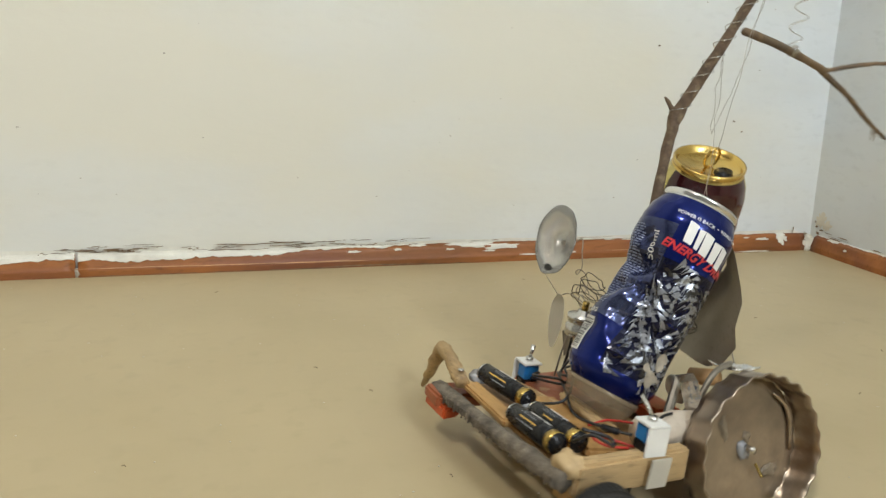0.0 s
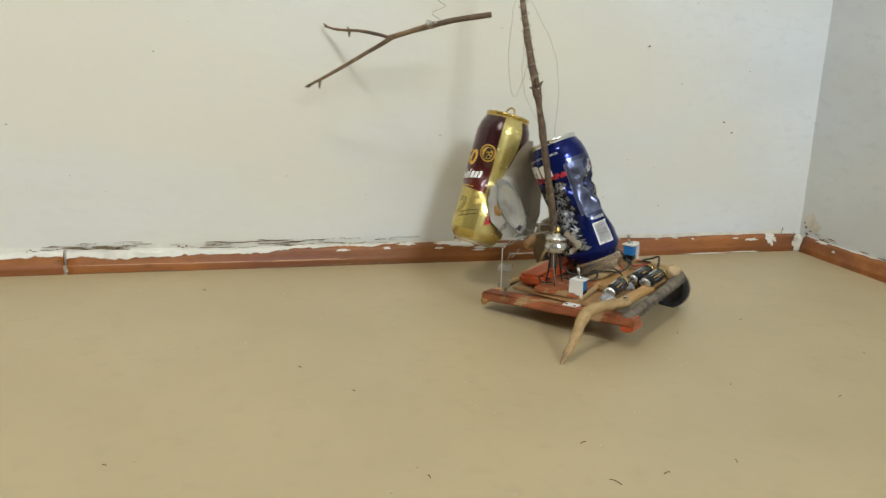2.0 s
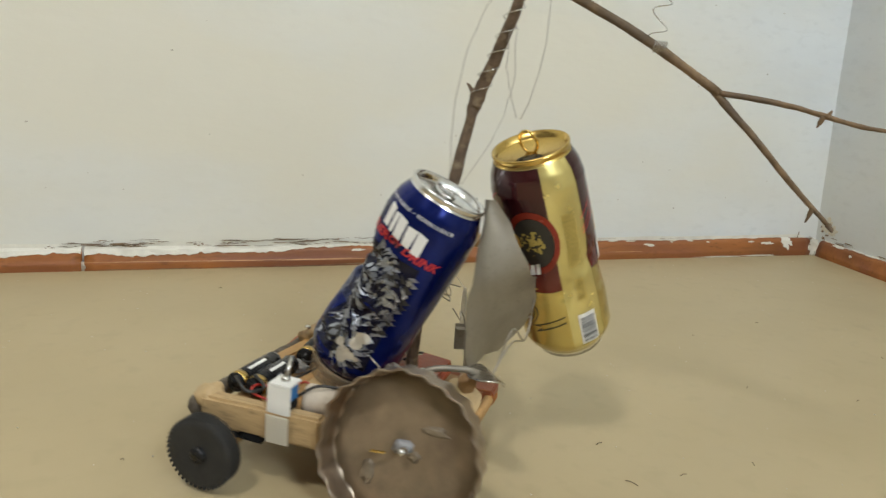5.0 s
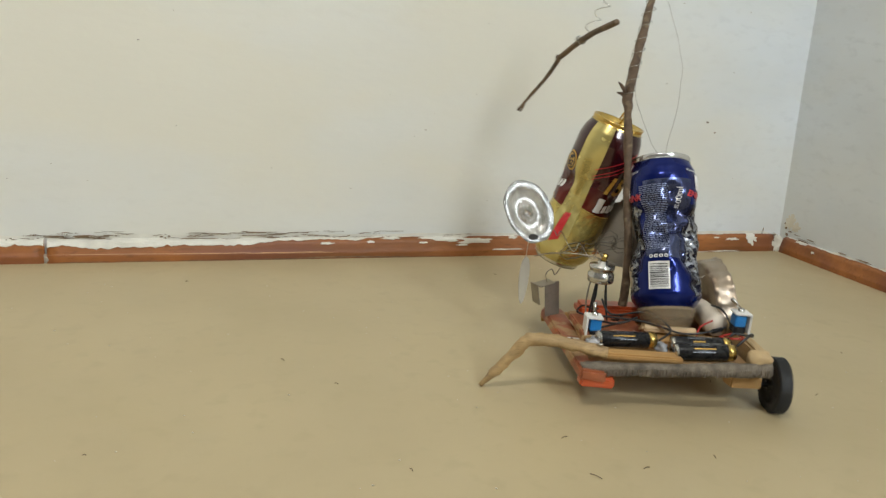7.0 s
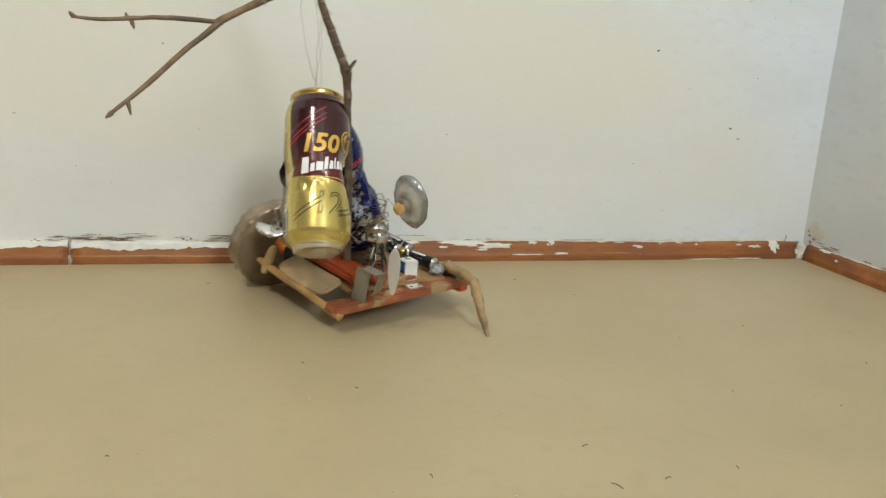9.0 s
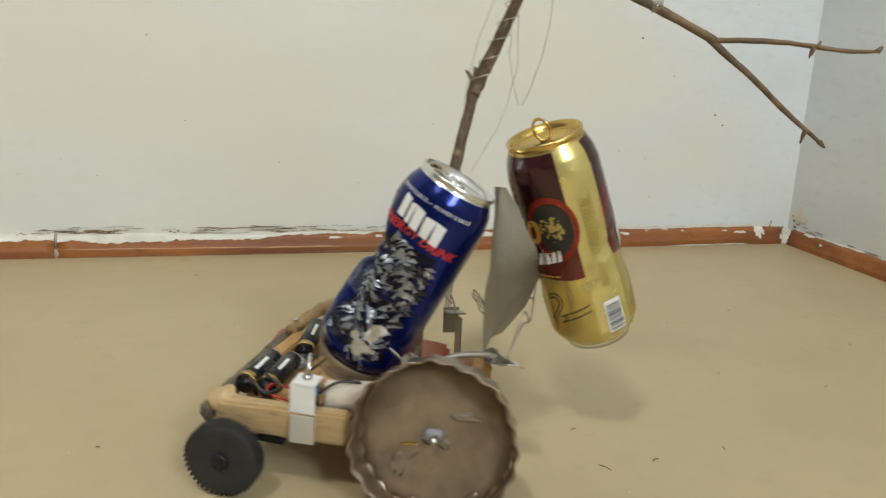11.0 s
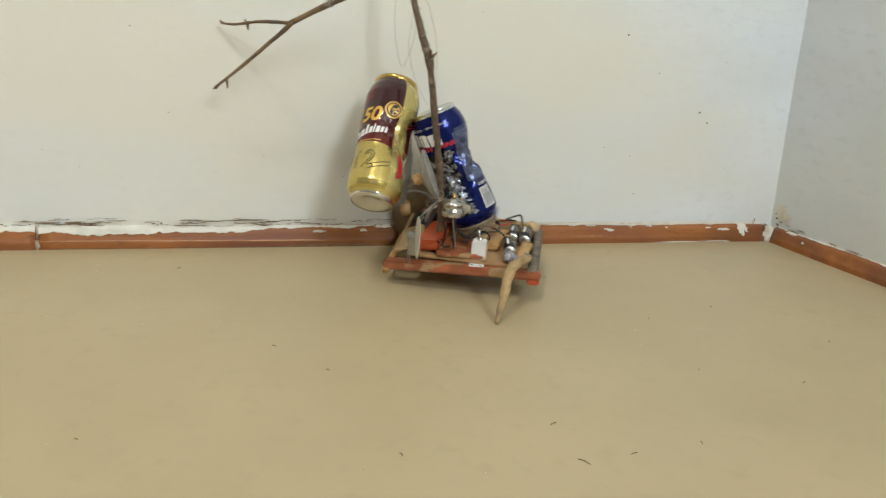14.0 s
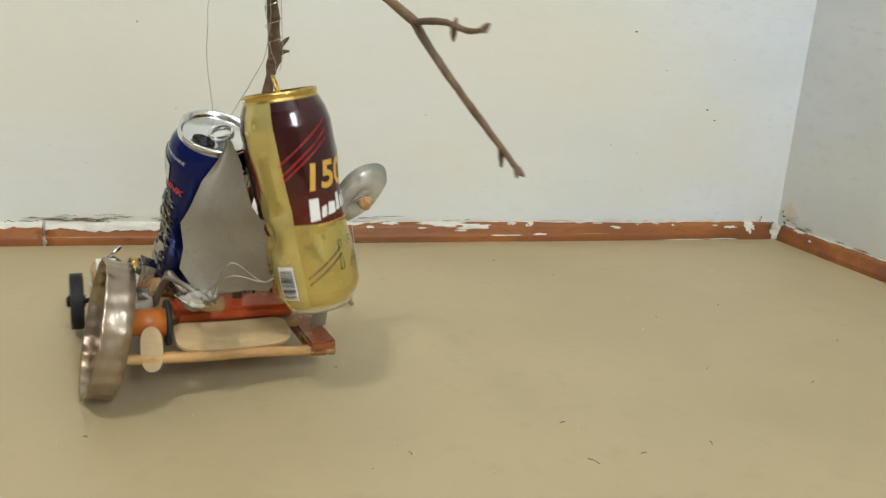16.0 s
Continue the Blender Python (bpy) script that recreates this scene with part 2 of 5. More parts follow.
M = {
    # cream patches over cool white put mixed warm and cool light into the paint
    "wall": material("wall_paint", (0.690, 0.725, 0.740), 0.62, spread=0.05, scale=5.0, bump=0.6, bump_scale=26, fine=0.06, second=(0.725, 0.70, 0.60), second_at=0.50,
                     second_scale=1.5, soft=0.14, stretch=(1, 1, 2.2)),
    "ceiling": material("ceiling_paint", (0.78, 0.77, 0.74), 0.7, spread=0.03, scale=4),
    # for the unseen walls: this grey is added to keep bounced light low
    "shade_wall": material("bounce_cut_grey", (0.24, 0.24, 0.23), 0.6, spread=0.05, scale=3.0),
    "floor": material("floor_paint", (0.44, 0.355, 0.205), 0.42, spread=0.05, scale=5.0, bump=0.12, bump_scale=60, fine=0.055, second=(0.40, 0.32, 0.178),
                      second_at=0.64, second_scale=3.5, soft=0.12),
    "board": material("skirting_paint", (0.29, 0.102, 0.024), 0.5, spread=0.32, scale=25, bump=0.9, bump_scale=70, fine=0.25, second=(0.20, 0.065, 0.028), second_at=0.60,
                      second_scale=14, soft=0.1, stretch=(0.3, 1, 1)),
    "worn": material("worn_ridge_paint", (0.46, 0.24, 0.11), 0.6, spread=0.25, scale=60, bump=0.4),
    "flake": material("old_white_paint", (0.70, 0.68, 0.60), 0.6, spread=0.08, scale=60, bump=0.6, bump_scale=160),
    # wall scars, and the shade painted along the skirting's foot
    "crack": material("bare_plaster_and_gap_shade", (0.20, 0.135, 0.075), 0.8, spread=0.4, scale=80, bump=0.6),
    "plaster": material("grey_plaster", (0.40, 0.36, 0.30), 0.85, spread=0.3, scale=120, bump=1.0, bump_scale=300),
    "filler": material("dirty_filler", (0.60, 0.57, 0.48), 0.8, spread=0.15, scale=60, bump=1.0, bump_scale=120, second=(0.20, 0.15, 0.10), second_at=0.64, second_scale=150, soft=0.03),
    "stain": material("faint_wall_stain", (0.66, 0.61, 0.49), 0.7, spread=0.06, scale=30, bump=0.5, bump_scale=40),
    "speck": material("floor_speck", (0.62, 0.58, 0.48), 0.7, spread=0.2),
    "hair": material("floor_lint", (0.10, 0.07, 0.04), 0.8),
    "wood": material("bare_wood", (0.47, 0.27, 0.095), 0.55, spread=0.25, scale=60, bump=0.5, bump_scale=260, fine=0.2, stretch=(0.25, 1, 1)),
    "pale": material("pale_wood", (0.52, 0.37, 0.19), 0.55, spread=0.18, scale=50, bump=0.4, bump_scale=260, fine=0.15, stretch=(0.25, 1, 1)),
    "legwood": material("weathered_stick", (0.38, 0.255, 0.115), 0.62, spread=0.3, scale=70, bump=0.9, bump_scale=300, fine=0.3, second=(0.20, 0.13, 0.07), second_at=0.62, second_scale=40, stretch=(0.3, 1, 1)),
    "tan": material("tan_fibreboard", (0.40, 0.235, 0.10), 0.6, spread=0.15, scale=45, bump=0.3, bump_scale=300, fine=0.15),
    "red": material("worn_red_paint", (0.31, 0.092, 0.036), 0.48, spread=0.25, scale=50, bump=0.5, bump_scale=150, second=(0.40, 0.25, 0.12), second_at=0.57,
                    second_scale=45, soft=0.03),
    "redbar": material("glossy_red_paint", (0.46, 0.078, 0.020), 0.36, spread=0.25, scale=40, bump=0.3, second=(0.30, 0.06, 0.03), second_at=0.66, second_scale=30),
    "bark": material("grey_bark", (0.14, 0.115, 0.085), 0.85, spread=0.5, scale=120, bump=1.0, bump_scale=420, fine=0.45),
    "twig": material("brown_twig", (0.115, 0.075, 0.045), 0.75, spread=0.35, scale=140, bump=1.0, bump_scale=500, second=(0.24, 0.18, 0.11), second_at=0.62, second_scale=90),
    "bough": material("branch_bark", (0.165, 0.105, 0.055), 0.7, spread=0.35, scale=80, bump=0.8, bump_scale=400, second=(0.10, 0.07, 0.045), second_at=0.58, second_scale=16),
    "tyre": material("black_rubber", (0.020, 0.020, 0.020), 0.6, spread=0.25, scale=90, bump=0.3),
    "dark": material("black_plastic", (0.012, 0.012, 0.013), 0.28, spread=0.2, scale=80, spec=0.25),
    "rim": material("dusty_black_plastic", (0.026, 0.025, 0.024), 0.55, spread=0.25, scale=60),
    "tin": material("crimped_tin", (0.37, 0.30, 0.23), 0.32, metal=0.9, spread=0.25, scale=45, bump=0.8, bump_scale=90, second=(0.30, 0.21, 0.14), second_at=0.6, second_scale=30),
    "pan": material("brown_pan_floor", (0.25, 0.185, 0.115), 0.46, metal=0.25, spread=0.35, scale=30, bump=0.5, bump_scale=60, second=(0.15, 0.105, 0.065), second_at=0.60,
                    second_scale=22, soft=0.1),
    "patchgrey": material("torn_grey_metal", (0.20, 0.20, 0.18), 0.42, metal=0.5, spread=0.3, scale=60, bump=0.8, bump_scale=140, second=(0.30, 0.29, 0.25), second_at=0.58, second_scale=50),
    "smear": material("dried_glue", (0.21, 0.165, 0.11), 0.4, spread=0.3, scale=90, bump=0.5),
    "foil": material("crumpled_foil", (0.72, 0.71, 0.69), 0.22, metal=1.0, spread=0.1, scale=60, bump=1.0, bump_scale=110),
    "sheet": material("dull_tin_sheet", (0.30, 0.27, 0.22), 0.48, metal=0.6, spread=0.12, scale=30, bump=0.5, bump_scale=50, fine=0.12),
    "steel": material("bright_steel", (0.60, 0.59, 0.56), 0.25, metal=1.0, spread=0.1),
    "wire": material("thin_steel_wire", (0.36, 0.33, 0.28), 0.35, metal=0.9),
    "darkwire": material("tarnished_wire", (0.16, 0.14, 0.11), 0.4, metal=0.8),
    "rail": material("weathered_split_wood", (0.40, 0.275, 0.135), 0.6, spread=0.3, scale=40, bump=0.9, bump_scale=220, fine=0.35, second=(0.22, 0.145, 0.075), second_at=0.60, second_scale=30, stretch=(1, 0.18, 1)),
    "copper": material("copper_wire", (0.55, 0.26, 0.12), 0.32, metal=1.0),
    "brass": material("brass", (0.62, 0.43, 0.13), 0.25, metal=1.0, spread=0.15),
    "blackwire": material("black_cable", (0.018, 0.017, 0.017), 0.4),
    "redwire": material("red_cable", (0.45, 0.03, 0.02), 0.4),
    "white": material("white_plastic", (0.74, 0.73, 0.69), 0.4, spread=0.05, scale=60),
    "blue": material("blue_plastic", (0.015, 0.18, 0.48), 0.4, spread=0.1),
    "orange": material("orange_plastic", (0.55, 0.16, 0.03), 0.4, spread=0.2, scale=60),
    "tape": material("masking_tape", (0.58, 0.50, 0.40), 0.6, spread=0.15, scale=70, bump=0.6),
    "glue": material("hot_glue", (0.62, 0.64, 0.68), 0.25, spread=0.1, transmission=0.6, bump=0.4),
    "amber": material("amber_clear_plastic", (0.50, 0.38, 0.24), 0.12, spread=0.06, alpha=0.35),
    "dishy": material("scuffed_clear_plastic", (0.66, 0.65, 0.61), 0.22, metal=0.10, spread=0.25, scale=60, bump=1.0, bump_scale=130, transmission=0.75, spec=0.4, second=(0.30, 0.26, 0.20), second_at=0.68, second_scale=70),
    "flash": material("silver_print", (0.34, 0.36, 0.40), 0.28, metal=0.8, spread=0.25, scale=70, bump=0.4, bump_scale=120),
    "panelgrey": material("can_back_print_sheen", (0.085, 0.10, 0.19), 0.18, metal=0.85, spread=0.3, scale=60, bump=0.4, bump_scale=120, second=(0.05, 0.06, 0.14), second_at=0.55, second_scale=45, soft=0.1),
    "milky": material("milky_plastic", (0.74, 0.71, 0.62), 0.35, spread=0.06, transmission=0.5),
    "bluecan": material("blue_can_print", (0.004, 0.012, 0.115), 0.16, metal=0.55, spread=0.25, scale=30, bump=0.5, bump_scale=70, coat=0.12, spec=0.35),
    "bluedark": material("dark_blue_print", (0.004, 0.005, 0.022), 0.25, metal=0.3, spread=0.3, scale=50, bump=0.4, bump_scale=80, coat=0.1, spec=0.3),
    "silver": material("can_aluminium", (0.74, 0.74, 0.73), 0.2, metal=1.0, spread=0.06, scale=60, bump=0.3, bump_scale=80),
    "finegrey": material("pale_blue_fine_print", (0.20, 0.23, 0.34), 0.3, metal=0.5, spread=0.2, scale=120),
    "cream": material("cream_print", (0.52, 0.47, 0.38), 0.3, metal=0.4, spread=0.25, scale=90, bump=0.3, bump_scale=120),
    "goldcan": material("gold_can_print", (0.60, 0.47, 0.14), 0.24, metal=0.75, spread=0.1, scale=30, bump=0.35, bump_scale=60, coat=0.3),
    "goldpale": material("pale_gold_print", (0.66, 0.55, 0.20), 0.25, metal=0.65, spread=0.1, scale=40, bump=0.3, bump_scale=60, coat=0.3),
    "maroon": material("maroon_can_print", (0.036, 0.003, 0.005), 0.18, metal=0.2, spread=0.2, scale=40, bump=0.3, bump_scale=60, coat=0.5),
    "inkred": material("red_ink", (0.50, 0.025, 0.03), 0.3, spread=0.1),
    "inkwhite": material("white_ink", (0.78, 0.77, 0.74), 0.35, spread=0.06),
    "inkrust": material("rust_ink", (0.22, 0.022, 0.010), 0.25, metal=0.3, spread=0.25, scale=60),
    "inkbrown": material("brown_gold_ink", (0.40, 0.30, 0.075), 0.35, spread=0.2),
    "inkblack": material("black_ink", (0.02, 0.018, 0.015), 0.4, spread=0.1),
    "inkgold": material("yellow_ink", (0.70, 0.42, 0.08), 0.3, metal=0.3, spread=0.12),
}


def fade(mat, low, z0, z1):
    """Print whose colour runs from low at height z0 to the material's own colour at z1."""
    t = mat.node_tree
    p = t.nodes["Principled BSDF"]
    own = p.inputs["Base Color"].links[0].from_socket
    co, sep, r, mx = (t.nodes.new(n) for n in ("ShaderNodeTexCoord", "ShaderNodeSeparateXYZ", "ShaderNodeMapRange", "ShaderNodeMix"))
    r.inputs["From Min"].default_value, r.inputs["From Max"].default_value = z0, z1
    mx.data_type = "RGBA"
    t.links.new(co.outputs["Object"], sep.inputs[0])
    t.links.new(sep.outputs[2], r.inputs["Value"])
    t.links.new(r.outputs[0], mx.inputs[0])
    mx.inputs[6].default_value = (*low, 1)
    t.links.new(own, mx.inputs[7])
    t.links.new(mx.outputs[2], p.inputs["Base Color"])


fade(M["maroon"], (0.13, 0.014, 0.006), 0.064, 0.105)
lamp_glow = bpy.data.materials.new("lamp_glow")
lamp_glow.use_nodes = True
lamp_glow.node_tree.nodes["Principled BSDF"].inputs["Emission Color"].default_value = (1, 0.88, 0.7, 1)
lamp_glow.node_tree.nodes["Principled BSDF"].inputs["Emission Strength"].default_value = 6.0
pane_glow = bpy.data.materials.new("sky_glow")
pane_glow.use_nodes = True
pane_glow.node_tree.nodes["Principled BSDF"].inputs["Emission Color"].default_value = (0.80, 0.90, 1, 1)
pane_glow.node_tree.nodes["Principled BSDF"].inputs["Emission Strength"].default_value = 5.0


# ---------------------------------------------------------------- mesh helpers
def put(name, bm, mat, parent=None, label="", smooth=True):
    me = bpy.data.meshes.new(name)
    bmesh.ops.recalc_face_normals(bm, faces=bm.faces[:])
    bm.to_mesh(me)
    bm.free()
    for p in me.polygons:
        p.use_smooth = smooth
    me.materials.append(M[mat] if isinstance(mat, str) else mat)
    ob = new(name, me)
    if parent:
        ob.parent = parent
    if label:
        ob["label"] = label
    return ob


def part(name, bm, mat, parent, label="", smooth=False):
    return put(name, bm, mat, parent, label, smooth)


def box(size, m=Matrix(), bevel=0.0, bm=None, jitter=0.0):
    b = bmesh.new()
    bmesh.ops.create_cube(b, size=1.0)
    for v in b.verts:
        v.co = Vector((v.co.x * size[0], v.co.y * size[1], v.co.z * size[2]))
    if bevel:
        bmesh.ops.bevel(b, geom=b.edges[:], offset=bevel, segments=2, affect="EDGES")
    for v in b.verts:
        if jitter:
            v.co += noise.noise_vector(v.co * 90) * jitter
        v.co = m @ v.co
    return joined(bm, b)


def joined(bm, b):
    if bm is None:
        return b
    me = bpy.data.meshes.new("tmp")
    b.to_mesh(me)
    b.free()
    bm.from_mesh(me)
    bpy.data.meshes.remove(me)
    return bm


def frame_on(p0, p1, spin=0.0):
    """A pose at p0 whose z runs to p1."""
    z = (Vector(p1) - Vector(p0)).normalized()
    return Matrix.Translation(p0) @ z.to_track_quat("Z", "Y").to_matrix().to_4x4() @ Matrix.Rotation(spin, 4, "Z")


def tube(points, radii, segs=10, rough=0.0, freq=200.0, bm=None, caps=True, steps=6):
    """A bent round rod through points, with its radius along them."""
    pts = [Vector(p) for p in points]
    if not isinstance(radii, (list, tuple)):
        radii = [radii] * len(pts)
    if len(pts) > 2 and steps > 1:
        fine_p, fine_r = [], []
        for i in range(len(pts) - 1):
            a, b, c, d = pts[max(i - 1, 0)], pts[i], pts[i + 1], pts[min(i + 2, len(pts) - 1)]
            for k in range(steps):
                t = k / steps
                fine_p.append(0.5 * ((2 * b) + (c - a) * t + (2 * a - 5 * b + 4 * c - d) * t * t + (3 * b - a - 3 * c + d) * t ** 3))
                fine_r.append(radii[i] * (1 - t) + radii[i + 1] * t)
        pts, radii = fine_p + [pts[-1]], fine_r + [radii[-1]]
    b = bmesh.new()
    rings = []
    up = Vector((0.13, 0.31, 0.94))
    for i, p in enumerate(pts):
        d = (pts[min(i + 1, len(pts) - 1)] - pts[max(i - 1, 0)]).normalized()
        side = d.cross(up)
        if side.length < 0.05:
            side = d.cross(Vector((1, 0, 0)))
        side.normalize()
        up = side.cross(d)
        ring = []
        for k in range(segs):
            w = 2 * math.pi * k / segs
            off = side * math.cos(w) + up * math.sin(w)
            r = radii[i]
            if rough:
                r *= 1 + rough * noise.noise((p + off * radii[i]) * freq)
            ring.append(b.verts.new(p + off * r))
        rings.append(ring)
    for r0, r1 in zip(rings, rings[1:]):
        for k in range(segs):
            b.faces.new((r0[k], r0[(k + 1) % segs], r1[(k + 1) % segs], r1[k]))
    if caps:
        b.faces.new(rings[0][::-1])
        b.faces.new(rings[-1])
    return joined(bm, b)


def lathe(profile, segs=32, m=Matrix(), wave=None, bm=None):
    """A profile of (radius, height) turned round z; wave(angle, height, radius) bends the radius."""
    b = bmesh.new()
    rings = []
    for r, z in profile:
        ring = []
        for k in range(segs):
            a = 2 * math.pi * k / segs
            q = wave(a, z, r) if wave else r
            ring.append(b.verts.new(m @ Vector((q * math.cos(a), q * math.sin(a), z))))
        rings.append(ring)
    for r0, r1 in zip(rings, rings[1:]):
        for k in range(segs):
            b.faces.new((r0[k], r0[(k + 1) % segs], r1[(k + 1) % segs], r1[k]))
    for ring, (r, z) in ((rings[0], profile[0]), (rings[-1], profile[-1])):
        if r < 0.02:
            try:
                b.faces.new(ring)
            except ValueError:
                pass
    return joined(bm, b)


def blob(at, size, seed=0.0, amount=0.25, bm=None, sub=2):
    b = bmesh.new()
    bmesh.ops.create_icosphere(b, subdivisions=sub, radius=1.0)
    for v in b.verts:
        k = 1 + amount * noise.noise(v.co * 1.7 + Vector((seed, seed, 0)))
        v.co = Vector(at) + Vector((v.co.x * size[0], v.co.y * size[1], v.co.z * size[2])) * k
    return joined(bm, b)


def plate(outline, thick, m=Matrix(), bend=None, cuts=3):
    """A flat piece from its outline in the x, y plane, thick along z, then bent."""
    b = bmesh.new()
    f = b.faces.new([b.verts.new((x, y, 0)) for x, y in outline])
    bmesh.ops.triangulate(b, faces=[f])
    if cuts:
        bmesh.ops.subdivide_edges(b, edges=b.edges[:], cuts=cuts, use_grid_fill=True)
    top = bmesh.ops.extrude_face_region(b, geom=b.faces[:])
    for v in top["geom"]:
        if isinstance(v, bmesh.types.BMVert):
            v.co.z += thick
    for v in b.verts:
        if bend:
            v.co = bend(v.co)
        v.co = m @ v.co
    return b


def thing(name, label, category, m=Matrix(), kind="", group=""):
    ob = new(name)
    ob.empty_display_size = 0.02
    ob.matrix_world = m
    return tagged(ob, label, category, group, kind)


# ---------------------------------------------------------------- room
def slab(name, lo, hi, mat, label, category):
    size = [b - a for a, b in zip(lo, hi)]
    mid = [(a + b) / 2 for a, b in zip(lo, hi)]
    return tagged(put(name, box(size, Matrix.Translation(mid)), mat, smooth=False), label, category, kind="structure")


def sheet_wall(name, label, along, n, m, mat="wall"):
    """A thick plastered wall with a slightly wavy face; along: its length and height."""
    b = bmesh.new()
    nu, nv = n
    grid = []
    for j in range(nv + 1):
        row = []
        for i in range(nu + 1):
            u, v = along[0] * i / nu, along[1] * j / nv
            row.append(b.verts.new((u, 0.0025 * noise.noise(Vector((u * 3, v * 3, along[0]))) + 0.0008 * noise.noise(Vector((u * 17, v * 17, 5))), v)))
        grid.append(row)
    for j in range(nv):
        for i in range(nu):
            b.faces.new((grid[j][i], grid[j][i + 1], grid[j + 1][i + 1], grid[j + 1][i]))
    back = [b.verts.new((u, 0.12, v)) for u, v in ((0, 0), (along[0], 0), along, (0, along[1]))]
    b.faces.new(back)
    edge = [grid[0], [r[-1] for r in grid], grid[-1][::-1], [r[0] for r in grid][::-1]]
    for k in range(4):
        b.faces.new([*edge[k][::-1], back[k], back[(k + 1) % 4]])
    for v in b.verts:
        v.co = m @ v.co
    return tagged(put(name, b, mat), label, "wall", kind="structure")


def room():
    slab("floor", (X0, Y0, -0.1), (X2, Y1 + 0.15, 0.0), "floor", "beige painted floor with fine scuffs and specks", "floor")
    slab("ceiling", (X0, Y0, ROOM), (X2, Y1 + 0.15, ROOM + 0.1), "ceiling", "plain white painted ceiling", "ceiling")
    sheet_wall("wall_north", "white painted wall, uneven and stained above the skirting, warm light painted in", (X2 - X0, ROOM), (220, 120), pose(X0, Y1, 0))
    sheet_wall("wall_east_1", "cream white painted side wall meeting the corner", (1.20, ROOM), (90, 120), pose(X1, Y1 + 0.04, 0, 0, 0, -90) @ pose(0, 0, 0, 2.5, 0, 0))
    # west and south walls are never in view; their grey dims the fill light
    slab("wall_west", (X0 - 0.12, Y0, 0), (X0, Y1, ROOM), "shade_wall", "unseen wall, grey to cut bounced light", "wall")
    sheet_wall("wall_east_2", "plain white painted wall", (Y1 + 0.04 - 1.20 - Y0, ROOM), (20, 20), pose(X1 - 0.05, Y1 + 0.04 - 1.20, 0, 0, 0, -90))
    slab("wall_south_1", (X0, Y0 - 0.12, 0), (WIN[0], Y0, ROOM), "shade_wall", "unseen wall, grey to cut bounced light", "wall")
    slab("wall_south_2", (WIN[1], Y0 - 0.12, 0), (X2, Y0, ROOM), "shade_wall", "unseen wall, grey to cut bounced light", "wall")
    slab("wall_south_3", (WIN[0], Y0 - 0.12, 0), (WIN[1], Y0, WIN[2]), "shade_wall", "unseen wall below the window, grey to cut bounced light", "wall")
    slab("wall_south_4", (WIN[0], Y0 - 0.12, WIN[3]), (WIN[1], Y0, ROOM), "shade_wall", "unseen wall above the window, grey to cut bounced light", "wall")
    w = thing("window_1", "white framed window letting in cool daylight", "window", pose(WX, Y0 - 0.07, WZ), "structure")
    hx, hz = (WIN[1] - WIN[0]) / 2, (WIN[3] - WIN[2]) / 2
    for x, z, sx, sz in ((-hx + 0.025, 0, 0.05, 2 * hz), (hx - 0.025, 0, 0.05, 2 * hz), (0, -hz + 0.025, 2 * hx - 0.1, 0.05), (0, hz - 0.025, 2 * hx - 0.1, 0.05),
                         (0, 0, 0.04, 2 * hz - 0.1)):
        part("window_frame", box((sx, 0.05, sz), pose(x, 0, z), 0.004), "white", w)
    part("pane", box((2 * hx, 0.004, 2 * hz), pose(0, -0.035, 0)), pane_glow, w)
    lamp = thing("ceiling_lamp", "round white glass lamp on the ceiling", "lamp", pose(*LAMP_AT))
    part("base", lathe([(0.0, 0.0), (0.14, 0.0), (0.14, -0.02), (0.0, -0.02)], 40), "white", lamp, smooth=True)
    part("shade", lathe([(0.13, -0.021), (0.15, -0.05), (0.13, -0.085), (0.07, -0.105), (0.0, -0.11)], 40), lamp_glow, lamp, "white glass shade", smooth=True)


# skirting profile: out from the wall, height
PROFILE = [(0.0, 0.0265), (0.004, 0.0262), (0.0085, 0.0235), (0.0118, 0.0105), (0.0130, 0.0090), (0.0130, 0.0)]


def profile_at(s):
    """A point of the profile at s from 0 (top, at the wall) to 1 (floor)."""
    cuts = [0.0, 0.10, 0.26, 0.62, 0.68, 1.0]
    for i in range(5):
        if s <= cuts[i + 1]:
            k = (s - cuts[i]) / (cuts[i + 1] - cuts[i])
            a, b = PROFILE[i], PROFILE[i + 1]
            return a[0] + (b[0] - a[0]) * k, a[1] + (b[1] - a[1]) * k
    return PROFILE[-1]


def skirt_pos(u, s, lift=0.0):
    y, z = profile_at(min(max(s, 0), 1))
    wob = 0.0010 * noise.noise(Vector((u * 6, 3.3, 0))) + 0.0006 * noise.noise(Vector((u * 31, 1.3, 0)))
    top = 0.0022 * noise.noise(Vector((u * 5.0, 8.1, 0)))
    return Vector((u, -(y + wob + lift), z * (1 + top * 30) + lift * 0.6))


def skirting(name, u0, u1, m, label):
    b = bmesh.new()
    n = max(2, int((u1 - u0) / 0.012))
    rows = [[b.verts.new(m @ skirt_pos(u0 + (u1 - u0) * i / n, s)) for s in [k / 14 for k in range(15)]] for i in range(n + 1)]
    for r0, r1 in zip(rows, rows[1:]):
        for k in range(14):
            b.faces.new((r0[k], r0[k + 1], r1[k + 1], r1[k]))
    for r, u in ((rows[0], u0), (rows[-1], u1)):
        b.faces.new([*r, b.verts.new(m @ Vector((u, 0.002, 0))), b.verts.new(m @ Vector((u, 0.002, 0.0262)))])
    return tagged(put(name, b, "board"), label, "baseboard", kind="structure")


